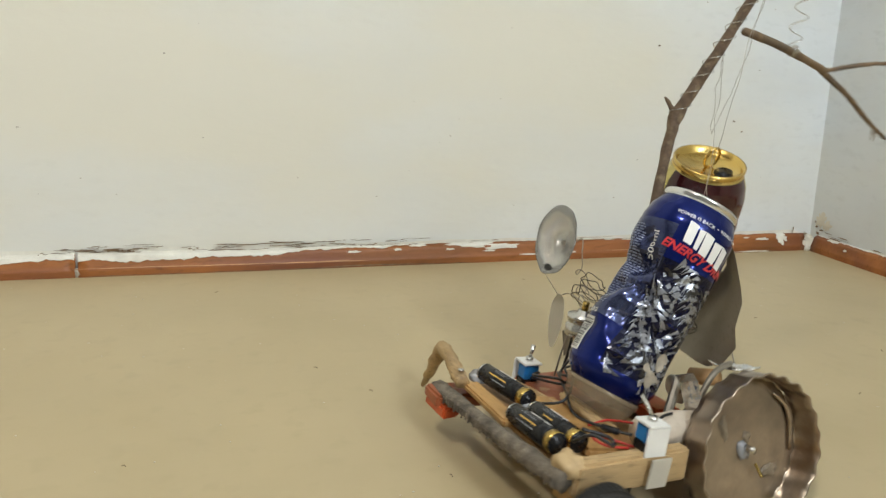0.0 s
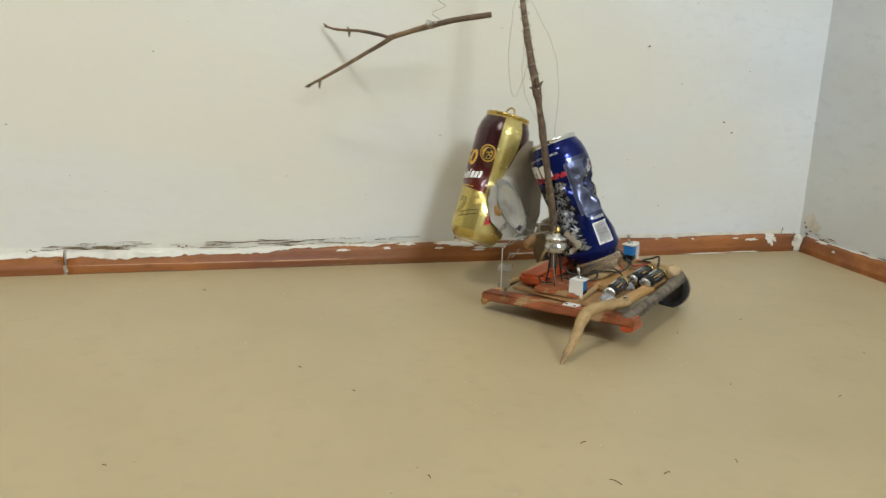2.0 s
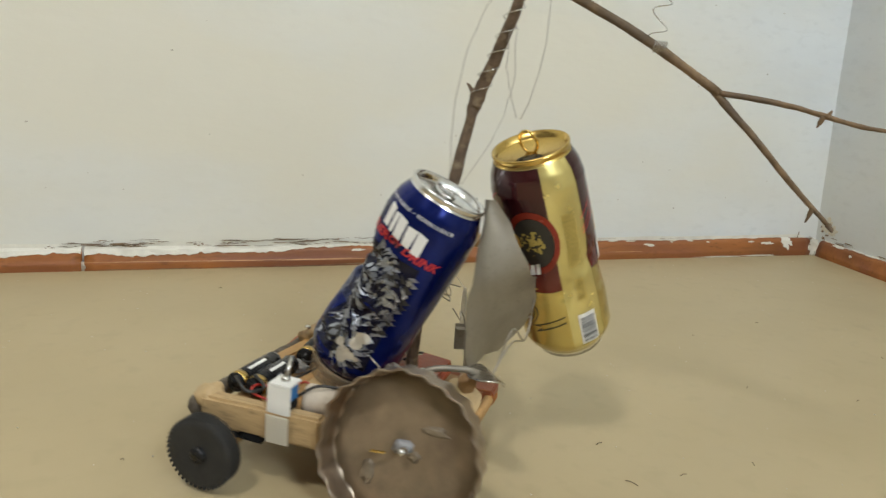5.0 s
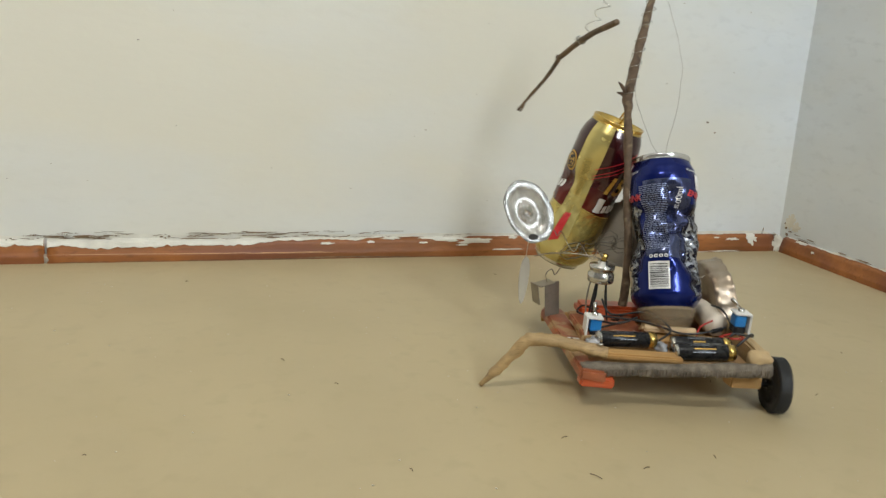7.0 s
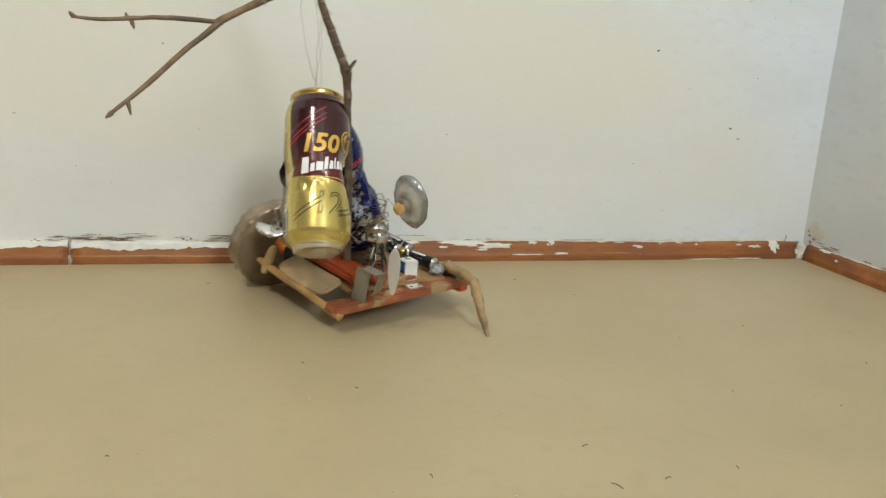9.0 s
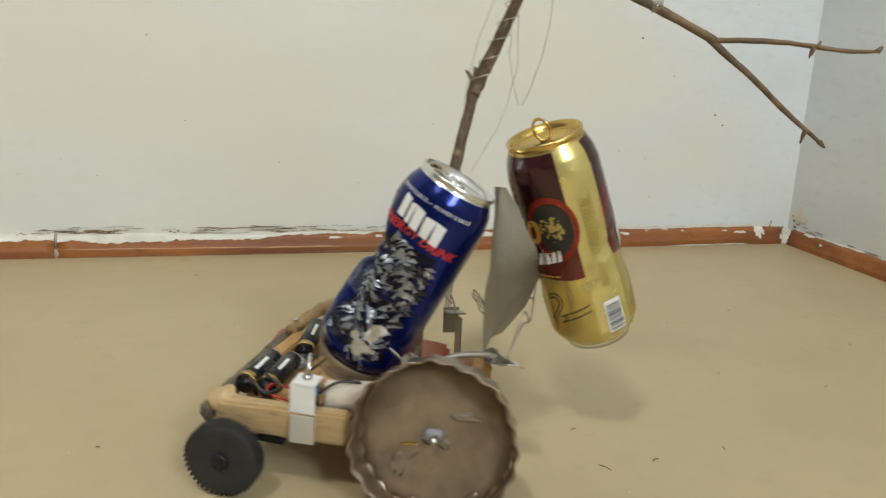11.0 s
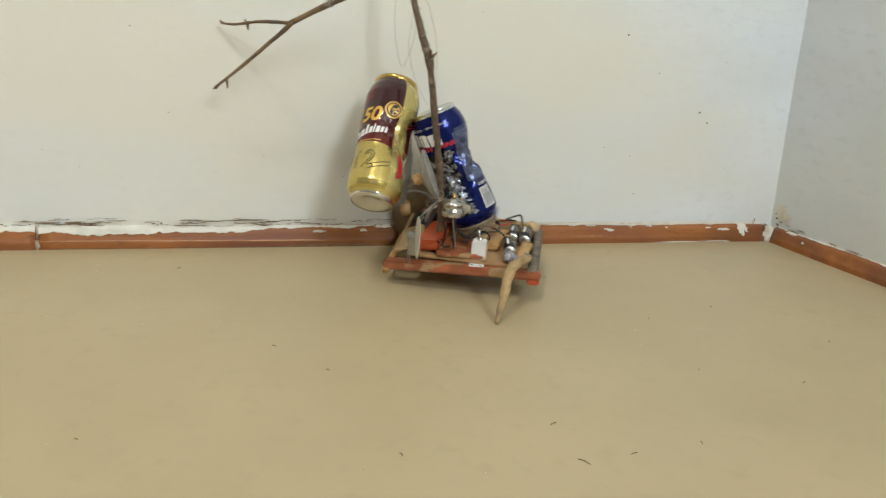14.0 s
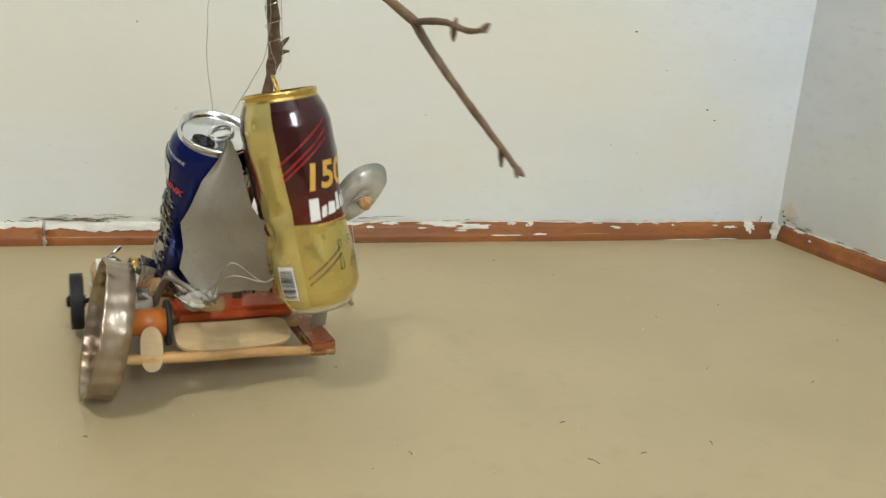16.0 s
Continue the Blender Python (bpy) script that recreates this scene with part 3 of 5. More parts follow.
def flake(u, s, du, ds, m, seed, mat="flake", name="paint_patch", lift=0.0006):
    """An irregular scrap of paint on the skirting, centred at u, s."""
    b = bmesh.new()
    n = 28
    rim = []
    for k in range(n):
        a = 2 * math.pi * k / n
        r = 1 + 0.6 * noise.noise(Vector((math.cos(a) * 1.6, math.sin(a) * 1.6, seed))) + 0.5 * noise.noise(Vector((math.cos(a) * 5, math.sin(a) * 5, seed + 4)))
        rim.append((u + du * r * math.cos(a), s + ds * r * math.sin(a)))
    rings = [[b.verts.new(m @ skirt_pos(u + (x - u) * f, s + (y - s) * f, lift if f < 0.98 else lift * 0.3)) for x, y in rim] for f in (0.25, 0.6, 0.92, 1.0)]
    b.faces.new(rings[0])
    for r0, r1 in zip(rings, rings[1:]):
        for k in range(n):
            b.faces.new((r0[k], r0[(k + 1) % n], r1[(k + 1) % n], r1[k]))
    return b, mat, name


def lap(u0, u1, m, depth, seed):
    """Wall paint lapped over the top of the skirting, with a ragged lower edge."""
    b = bmesh.new()
    n = int((u1 - u0) / 0.0018)
    prev = None
    for i in range(n + 1):
        u = u0 + (u1 - u0) * i / n
        low = depth(u) + 0.10 * noise.noise(Vector((u * 22, seed, 0))) + 0.07 * noise.noise(Vector((u * 70, seed, 1))) + 0.05 * noise.noise(Vector((u * 210, seed, 2)))
        low = max(low, -0.02)
        col = [b.verts.new(m @ p) for p in (Vector((u, -0.0008, 0.0315 + 0.003 * noise.noise(Vector((u * 12, 4, seed))))), skirt_pos(u, 0.0, 0.0010),
                                            skirt_pos(u, max(low, 0) * 0.5, 0.0009), skirt_pos(u, max(low, 0), 0.0008), skirt_pos(u, max(low, 0) + 0.004, 0.0001))]
        if prev:
            for k in range(4):
                b.faces.new((prev[k], prev[k + 1], col[k + 1], col[k]))
        prev = col
    return b


def crack(u, z, du, dz, m, seed, mat="crack", name="wall_crack"):
    """A thin ragged scar on the wall's face."""
    b = bmesh.new()
    n = 40
    rim = []
    for k in range(n):
        a = 2 * math.pi * k / n
        r = 1 + 0.7 * noise.noise(Vector((math.cos(a) * 2.6, math.sin(a) * 2.6, seed))) + 0.35 * noise.noise(Vector((math.cos(a) * 8, math.sin(a) * 8, seed)))
        rim.append(b.verts.new(m @ Vector((u + du * r * math.cos(a), -0.0030 - 0.0004 * (seed % 1), z + dz * r * math.sin(a)))))
    mid = b.verts.new(m @ Vector((u, -0.0036 - 0.0004 * (seed % 1), z)))
    for k in range(n):
        b.faces.new((rim[k], rim[(k + 1) % n], mid))
    return b, mat, name


def skirtings():
    north, east = pose(0, Y1, 0), pose(X1, Y1, 0, 0, 0, -90)
    a = skirting("baseboard_north_1", -2.5, -0.1322, north, "low red-brown skirting board with chipped paint")
    c = skirting("baseboard_north_2", -0.1285, X1 - 0.020, north, "low red-brown skirting board with peeling white paint along its top")
    e = skirting("baseboard_east", 0.018, 1.15, east, "low red-brown skirting board along the side wall")
    for b, mat, name in (flake(-0.1345, 0.22, 0.0030, 0.08, north, 3.1), flake(-0.250, 0.35, 0.004, 0.06, north, 1.2), flake(-0.236, 0.5, 0.002, 0.04, north, 5.2)):
        part(name, b, mat, a)
    patches = [(0.385, 0.18, 0.030, 0.13, 2.2), (0.425, 0.32, 0.022, 0.13, 7.2), (0.355, 0.10, 0.016, 0.10, 4.5), (-0.036, 0.28, 0.016, 0.10, 6.4),
               (-0.022, 0.36, 0.009, 0.06, 8.1), (-0.095, 0.06, 0.018, 0.09, 2.9), (0.515, 0.12, 0.004, 0.16, 9.3), (0.508, 0.26, 0.0025, 0.06, 1.9),
               (0.556, 0.08, 0.025, 0.03, 3.7), (0.655, 0.30, 0.005, 0.03, 6.6), (0.663, 0.34, 0.007, 0.05, 5.9), (0.700, 0.16, 0.0022, 0.04, 4.1),
               (0.530, 0.62, 0.012, 0.05, 7.7), (0.470, 0.66, 0.022, 0.03, 8.8), (0.915, 0.30, 0.009, 0.30, 2.4), (0.875, 0.36, 0.014, 0.05, 3.3), (0.845, 0.28, 0.006, 0.03, 5.1),
               (0.790, 0.97, 0.05, 0.03, 9.9), (0.86, 0.95, 0.03, 0.04, 1.4), (0.345, 0.36, 0.006, 0.04, 3.9), (0.405, 0.46, 0.010, 0.03, 6.1), (0.300, 0.14, 0.012, 0.07, 2.6), (0.270, 0.30, 0.005, 0.05, 1.7), (0.21, 0.34, 0.010, 0.04, 5.4),
               (0.598, 0.09, 0.008, 0.05, 2.1), (0.628, 0.10, 0.010, 0.04, 4.8), (0.735, 0.10, 0.006, 0.06, 3.1), (0.765, 0.22, 0.003, 0.04, 6.2), (0.485, 0.14, 0.008, 0.10, 5.6)]
    for u, s, du, ds, seed in patches:
        b, mat, name = flake(u, s, du, ds, north, seed)
        part(name, b, mat, c)
    # pale worn ridge lines; the dark low strips paint shade under the board
    for u, s, du, ds, seed, mat in ((-0.05, 0.64, 0.075, 0.020, 1.1, "worn"), (0.06, 0.65, 0.06, 0.022, 2.1, "worn"), (0.16, 0.67, 0.07, 0.035, 3.3, "worn"), (0.22, 0.92, 0.05, 0.035, 4.2, "crack"),
                                    (0.14, 0.965, 0.05, 0.018, 5.2, "crack"), (0.29, 0.955, 0.04, 0.02, 6.8, "crack"), (0.83, 0.955, 0.02, 0.018, 7.1, "crack"), (0.775, 0.965, 0.02, 0.015, 8.4, "crack"), (0.62, 0.60, 0.03, 0.012, 2.7, "worn"),
                                    (-0.09, 0.965, 0.03, 0.014, 1.6, "crack"), (-0.02, 0.97, 0.035, 0.012, 2.9, "crack"), (0.05, 0.965, 0.035, 0.014, 3.8, "crack"), (0.35, 0.97, 0.03, 0.012, 4.6, "crack"), (0.885, 0.96, 0.025, 0.016, 5.8, "crack")):
        b, mat, name = flake(u, s, du, ds, north, seed, mat, "wear_and_gap_shade", 0.0004)
        part(name, b, mat, c)
    part("lapped_paint", lap(-2.5, -0.1322, north, lambda u: 0.36, 1.7), "flake", a, "ragged white paint")
    part("lapped_paint", lap(-0.1285, X1 - 0.020, north, lambda u: float(np.interp(u, (0.02, 0.10, 0.14, 0.24, 0.30), (0.40, 0.36, 0.24, 0.16, 0.03))), 6.2), "flake", c, "ragged white paint")
    part("lapped_paint", lap(0.018, 1.15, east, lambda u: 0.10 - 0.05 * min(u, 0.5), 9.4), "flake", e, "ragged white paint")
    part("chipped_joint", blob((-0.130, Y1 - 0.009, 0.005), (0.007, 0.0050, 0.007), 2.0, 0.6, sub=3), "plaster", c, "broken grey plaster at the joint")
    for u, s, du, ds, seed in ((0.085, 0.42, 0.003, 0.05, 2.0), (0.055, 0.16, 0.012, 0.10, 3.0), (0.12, 0.02, 0.03, 0.05, 4.0)):
        b, mat, name = flake(u, s, du, ds, east, seed)
        part(name, b, mat, e)
    # plaster filling the corner
    plug = blob((X1 - 0.009, Y1 - 0.006, 0.008), (0.017, 0.010, 0.016), 5.0, 0.85, sub=4)
    tagged(put("corner_filler", plug, "filler"), "lumpy dirty white filler in the wall corner", "plaster", kind="structure")
    wall = bpy.data.objects["wall_north"]
    scars = [(0.575, 0.0300, 0.030, 0.0004, 2.3), (0.40, 0.0300, 0.020, 0.0005, 3.3), (0.70, 0.0290, 0.020, 0.0003, 4.1),
             (-0.105, 0.0345, 0.020, 0.0012, 1.3), (-0.075, 0.036, 0.018, 0.0010, 2.2), (-0.070, 0.0315, 0.010, 0.0011, 3.6), (-0.066, 0.028, 0.007, 0.0010, 4.7),
             (0.095, 0.0385, 0.035, 0.0009, 5.1), (0.125, 0.0355, 0.022, 0.0007, 6.9), (0.060, 0.0380, 0.020, 0.0008, 7.4), (0.165, 0.038, 0.022, 0.0008, 8.8),
             (0.155, 0.0330, 0.018, 0.0007, 9.6), (0.060, 0.0310, 0.030, 0.0009, 2.8), (0.005, 0.034, 0.006, 0.0012, 3.1), (-0.168, 0.0320, 0.005, 0.0013, 4.4),
             (-0.13, 0.0365, 0.020, 0.0005, 6.3), (0.20, 0.0345, 0.012, 0.0006, 1.1), (0.966, 0.0270, 0.0018, 0.0014, 5.5), (0.9405, 0.033, 0.0012, 0.004, 7.0),
             (0.25, 0.0325, 0.02, 0.0004, 4.9), (0.30, 0.0355, 0.015, 0.0004, 5.7)]
    rnd = random.Random(17)
    for _ in range(46):
        u = rnd.choice((rnd.gauss(-0.07, 0.035), rnd.uniform(0.03, 0.24), rnd.uniform(-0.18, 0.30)))
        scars.append((u, 0.0345 + rnd.uniform(-0.0035, 0.0070), rnd.uniform(0.003, 0.012), rnd.uniform(0.0003, 0.0007), rnd.uniform(1, 9)))
    for u, z, du, dz, seed in scars:
        if z > 0.0305 and u < 0.30:
            z -= 0.0045
        for k in range(3):
            b, mat, name = crack(u + du * (k - 1) * 0.75, z + dz * 1.1 * math.sin(seed * 7 + k * 2), du * (0.42 + 0.2 * math.sin(seed + k)), dz * (0.75 - 0.2 * (k % 2)), north, seed + k * 1.7)
            part(name, b, mat, wall)
    rng = random.Random(4)
    specks = [(0.6475, 0.3105), (0.7942, 0.2059), (0.8108, 0.1906), (0.60, 0.09), (0.86, 0.12), (0.71, 0.26), (0.35, 0.20), (0.02, 0.17), (-0.12, 0.12), (0.44, 0.08), (-0.2, 0.31)]
    specks += [(rng.uniform(-0.4, 0.95), rng.uniform(0.06, 0.45)) for _ in range(26)]
    for i, (u, z) in enumerate(specks):
        k = 1.0 if i < 3 else rng.uniform(0.3, 0.7)
        b, mat, name = crack(u, z, 0.0022 * k, 0.0011 * k, north, i * 1.37 + 0.2, "plaster" if i > 2 else "crack", "wall_nick")
        part(name, b, mat, wall)
    side = bpy.data.objects["wall_east_1"]
    for u, z, du, dz, seed, mat in ((0.018, 0.030, 0.003, 0.0022, 1.5, "crack"), (0.028, 0.021, 0.004, 0.002, 2.5, "plaster"), (0.060, 0.030, 0.02, 0.0006, 2.9, "plaster"),
                                    (0.135, 0.0300, 0.009, 0.0009, 3.5, "crack"), (0.175, 0.0295, 0.014, 0.0008, 6.5, "crack"), (0.055, 0.0275, 0.010, 0.0011, 7.5, "crack"),
                                    (0.10, 0.14, 0.0020, 0.0020, 4.5, "plaster"), (0.06, 0.13, 0.0015, 0.0018, 8.5, "plaster"), (0.05, 0.20, 0.001, 0.003, 5.2, "plaster"),
                                    (0.17, 0.17, 0.002, 0.001, 1.9, "plaster"), (0.020, 0.052, 0.009, 0.013, 2.2, "stain"), (0.034, 0.044, 0.007, 0.008, 6.1, "stain"), (0.014, 0.040, 0.0025, 0.0016, 3.8, "crack"),
                                    (0.024, 0.036, 0.0030, 0.0014, 5.6, "crack"), (0.040, 0.034, 0.006, 0.0010, 7.9, "plaster"), (0.070, 0.033, 0.008, 0.0008, 1.2, "crack"), (0.010, 0.047, 0.0016, 0.0016, 9.1, "crack")):
        b, mat, name = crack(u, z, du, dz, east, seed, mat)
        part(name, b, mat, side)


def floor_bits():
    rng = random.Random(11)
    b = bmesh.new()
    for x, y in [(-0.0259, 0.5218), (0.2233, 0.4237), (0.1039, 0.5889)] + [(rng.uniform(-0.5, 0.9), rng.uniform(0.25, 0.95)) for _ in range(230)]:
        r = rng.uniform(0.0004, 0.0011)
        vs = [b.verts.new((x + r * math.cos(a) * rng.uniform(0.6, 1.3), y + r * math.sin(a) * rng.uniform(0.6, 1.3), 0.0006)) for a in (0, 1.3, 2.5, 3.8, 5.0)]
        b.faces.new(vs)
        top = b.verts.new((x, y, 0.0011))
        for i in range(5):
            b.faces.new((vs[i], vs[(i + 1) % 5], top))
    tagged(put("paint_specks", b, "speck"), "tiny pale paint specks scattered on the floor", "specks", kind="stuff")
    b = bmesh.new()
    for x, y, a, l in [(0.3051, 0.4789, 0.3, 0.006), (0.3014, 0.4226, -1.0, 0.010), (0.346, 0.425, 0.2, 0.006), (0.50, 0.55, 0.8, 0.004)] + [
            (rng.uniform(-0.4, 0.8), rng.uniform(0.3, 0.9), rng.uniform(0, 3), rng.uniform(0.002, 0.006)) for _ in range(18)]:
        d = Vector((math.cos(a), math.sin(a), 0)) * l / 2
        c = Vector((x, y, 0.0006))
        tube([c - d, c + Vector((0.0006, 0.0008, 0.0003)), c + d], 0.00028, 5, bm=b, steps=3)
    tagged(put("lint", b, "hair"), "short dark hairs and lint on the floor", "lint", kind="stuff")


# ---------------------------------------------------------------- cans
CAN_R, CAN_H = 0.0328, 0.163


def can_radius(h):
    knots = [(0.0, 0.0235), (0.003, 0.0245), (0.010, 0.0305), (0.016, CAN_R), (CAN_H - 0.024, CAN_R), (CAN_H - 0.014, 0.0308), (CAN_H - 0.006, 0.0272), (CAN_H - 0.004, 0.0262), (CAN_H, 0.0270)]
    for (h0, r0), (h1, r1) in zip(knots, knots[1:]):
        if h <= h1:
            return r0 + (r1 - r0) * (h - h0) / (h1 - h0)
    return knots[-1][1]


def can_shape(dents, shrink=1.0, crinkle=0.0012, seed=0.0):
    """A function from angle (degrees), height and lift to a place on a dented can."""
    def at(a, h, lift=0.0):
        r = can_radius(h)
        w = radians(a)
        hit = 0.0
        for a0, h0, deep, sa, sh in dents:
            da = (a - a0 + 180) % 360 - 180
            g = math.exp(-(da / sa) ** 2 - ((h - h0) / sh) ** 2)
            r -= deep * g
            hit = max(hit, g)
        c = Vector((math.cos(w), math.sin(w), 0))
        f = noise.noise(Vector((c.x * 2.2, c.y * 2.2, h * 55 + seed)))
        f2 = noise.noise(Vector((c.x * 6, c.y * 6, h * 170 + seed)))
        r += crinkle * (abs(f) * -2.2 + f2 * 0.7) * hit * (1 if h > 0.012 else 0)
        return c * (r + lift) + Vector((0, 0, h * shrink))
    return at


def can_body(at, segs=96, rows=84, top=CAN_H - 0.004):
    b = bmesh.new()
    hs = [0.0, 0.003, 0.007, 0.012] + [0.016 + (top - 0.016) * k / rows for k in range(rows + 1)]
    rings = [[b.verts.new(at(360 * k / segs, h)) for k in range(segs)] for h in hs]
    for r0, r1 in zip(rings, rings[1:]):
        for k in range(segs):
            b.faces.new((r0[k], r0[(k + 1) % segs], r1[(k + 1) % segs], r1[k]))
    # domed base
    inner = [b.verts.new(v.co * 0.6 + Vector((0, 0, 0.006))) for v in rings[0]]
    for k in range(segs):
        b.faces.new((rings[0][k], inner[k], inner[(k + 1) % segs], rings[0][(k + 1) % segs]))
    b.faces.new(inner)
    return b


def patch(at, quad, n=(14, 14), lift=0.0003, bm=None):
    """A piece of print between four corners (angle, height), laid on the can."""
    b = bmesh.new()
    (a0, h0), (a1, h1), (a2, h2), (a3, h3) = quad
    g = []
    for j in range(n[1] + 1):
        v = j / n[1]
        g.append([b.verts.new(at((a0 * (1 - u) + a1 * u) * (1 - v) + (a3 * (1 - u) + a2 * u) * v, (h0 * (1 - u) + h1 * u) * (1 - v) + (h3 * (1 - u) + h2 * u) * v, lift))
                  for u in [i / n[0] for i in range(n[0] + 1)]])
    for j in range(n[1]):
        for i in range(n[0]):
            b.faces.new((g[j][i], g[j][i + 1], g[j + 1][i + 1], g[j + 1][i]))
    return joined(bm, b)


def disc_patch(at, a, h, r, lift=0.0006, squash=1.0, hole=0.0, bm=None, n=28):
    b = bmesh.new()
    rings = []
    for f in (hole or 0.02, 0.5 + hole / 2, 1.0):
        rings.append([b.verts.new(at(a + math.degrees(f * r * math.cos(w) / CAN_R), h + f * r * squash * math.sin(w), lift)) for w in [2 * math.pi * k / n for k in range(n)]])
    if not hole:
        b.faces.new(rings[0])
    for r0, r1 in zip(rings, rings[1:]):
        for k in range(n):
            b.faces.new((r0[k], r0[(k + 1) % n], r1[(k + 1) % n], r1[k]))
    return joined(bm, b)


def lettering(text, size, at, a, h, mat, name, parent, shear=0.0, lift=0.0007, turn=0.0, bold=0.0, label="", outline=False):
    """Words laid round a can, centred at angle a and height h."""
    c = bpy.data.curves.new(name, "FONT")
    c.body, c.size, c.align_x, c.align_y, c.shear, c.offset = text, size, "CENTER", "CENTER", shear, bold
    c.resolution_u = 3
    if outline:
        c.fill_mode, c.bevel_depth = "NONE", 0.0
        c.dimensions = "3D"
        c.bevel_depth = 0.00035
        c.bevel_resolution = 0
    tmp = bpy.data.objects.new(name, c)
    me = bpy.data.meshes.new_from_object(tmp)
    bpy.data.objects.remove(tmp)
    bpy.data.curves.remove(c)
    b = bmesh.new()
    b.from_mesh(me)
    bpy.data.meshes.remove(me)
    if not outline:
        bmesh.ops.triangulate(b, faces=b.faces[:])
        long = [e for e in b.edges if e.calc_length() > 0.004]
        bmesh.ops.subdivide_edges(b, edges=long, cuts=2)
    ct, st = math.cos(radians(turn)), math.sin(radians(turn))
    for v in b.verts:
        x, y = v.co.x * ct - v.co.y * st, v.co.x * st + v.co.y * ct
        v.co = at(a + math.degrees(x / CAN_R), h + y, lift)
    return part(name, b, mat, parent, label)


def barcode(at, a, h, w, tall, parent, seed=3):
    part("barcode_panel", patch(at, [(a - w / 2, h), (a + w / 2, h), (a + w / 2, h + tall), (a - w / 2, h + tall)], lift=0.0005), "inkwhite", parent, "white barcode panel")
    rng = random.Random(seed)
    b, z = bmesh.new(), h + tall * 0.06
    while z < h + tall * 0.9:
        t = rng.choice((0.0004, 0.0007, 0.0011))
        patch(at, [(a - w * 0.42, z), (a + w * 0.42, z), (a + w * 0.42, z + t), (a - w * 0.42, z + t)], (8, 1), 0.0008, b)
        z += t + rng.choice((0.0004, 0.0007, 0.0010))
    part("barcode", b, "inkblack", parent, "black barcode bars")


def small_print(at, a, h, w, rows, step, mat, parent, name="fine_print", lift=0.0007, upright=False, seed=1):
    """Rows of short bars for print too small to read."""
    rng = random.Random(seed)
    b = bmesh.new()
    for k in range(rows):
        x = -w / 2
        while x < w / 2 - 2:
            l = rng.uniform(2.5, 8)
            e = min(x + l, w / 2)
            if upright:
                aa, hh = a + k * step, h + math.radians(x) * CAN_R
                patch(at, [(aa, hh), (aa + step * 0.5, hh), (aa + step * 0.5, hh + math.radians(e - x) * CAN_R), (aa, hh + math.radians(e - x) * CAN_R)], (1, 3), lift, b)
            else:
                patch(at, [(a + x, h - k * step), (a + e, h - k * step), (a + e, h - k * step + step * 0.5), (a + x, h - k * step + step * 0.5)], (3, 1), lift, b)
            x = e + rng.uniform(1, 2.2)
    part(name, b, mat, parent)


def can_lid(parent, mat, hole_at, tab_up, shrink=1.0):
    top = CAN_H * shrink
    prof = [(0.0262, top - 0.0045), (0.0274, top - 0.0015), (0.0272, top + 0.0002), (0.0258, top + 0.0003), (0.0245, top - 0.0040), (0.0232, top - 0.0052), (0.0, top - 0.0050)]
    lid = part("lid", lathe(prof, 48), mat, parent, "ring-pull lid", smooth=True)
    w = radians(hole_at)
    c = Vector((0.0125 * math.cos(w), 0.0125 * math.sin(w), top - 0.0046))
    part("mouth_hole", lathe([(0.0002, 0.0), (0.0085, 0.0), (0.0088, 0.0004)], 20, Matrix.Translation(c) @ Matrix.Rotation(w, 4, "Z") @ Matrix.Diagonal((0.75, 1.05, 1, 1))), "dark", lid, smooth=True)
    if tab_up:
        loop = [Vector((0.0065 * math.cos(a), 0, 0.0085 + 0.0085 * math.sin(a))) for a in [2 * math.pi * k / 14 - 1.57 for k in range(15)]]
        m = Matrix.Translation((0, 0, top - 0.005)) @ Matrix.Rotation(w + 1.2, 4, "Z") @ Matrix.Rotation(0.15, 4, "X")
        part("ring_pull", tube([m @ p for p in loop], 0.0011, 8, steps=2), mat, lid, "upright ring pull", smooth=True)
    else:
        loop = [Vector((0.0075 * math.cos(a) * 0.8, 0.011 * math.sin(a), 0)) for a in [2 * math.pi * k / 14 for k in range(15)]]
        m = Matrix.Translation((-c.x * 0.5, -c.y * 0.5, top - 0.0032)) @ Matrix.Rotation(w + 1.57, 4, "Z")
        part("ring_pull", tube([m @ p for p in loop], 0.0012, 8, steps=2), mat, lid, "flat ring pull", smooth=True)


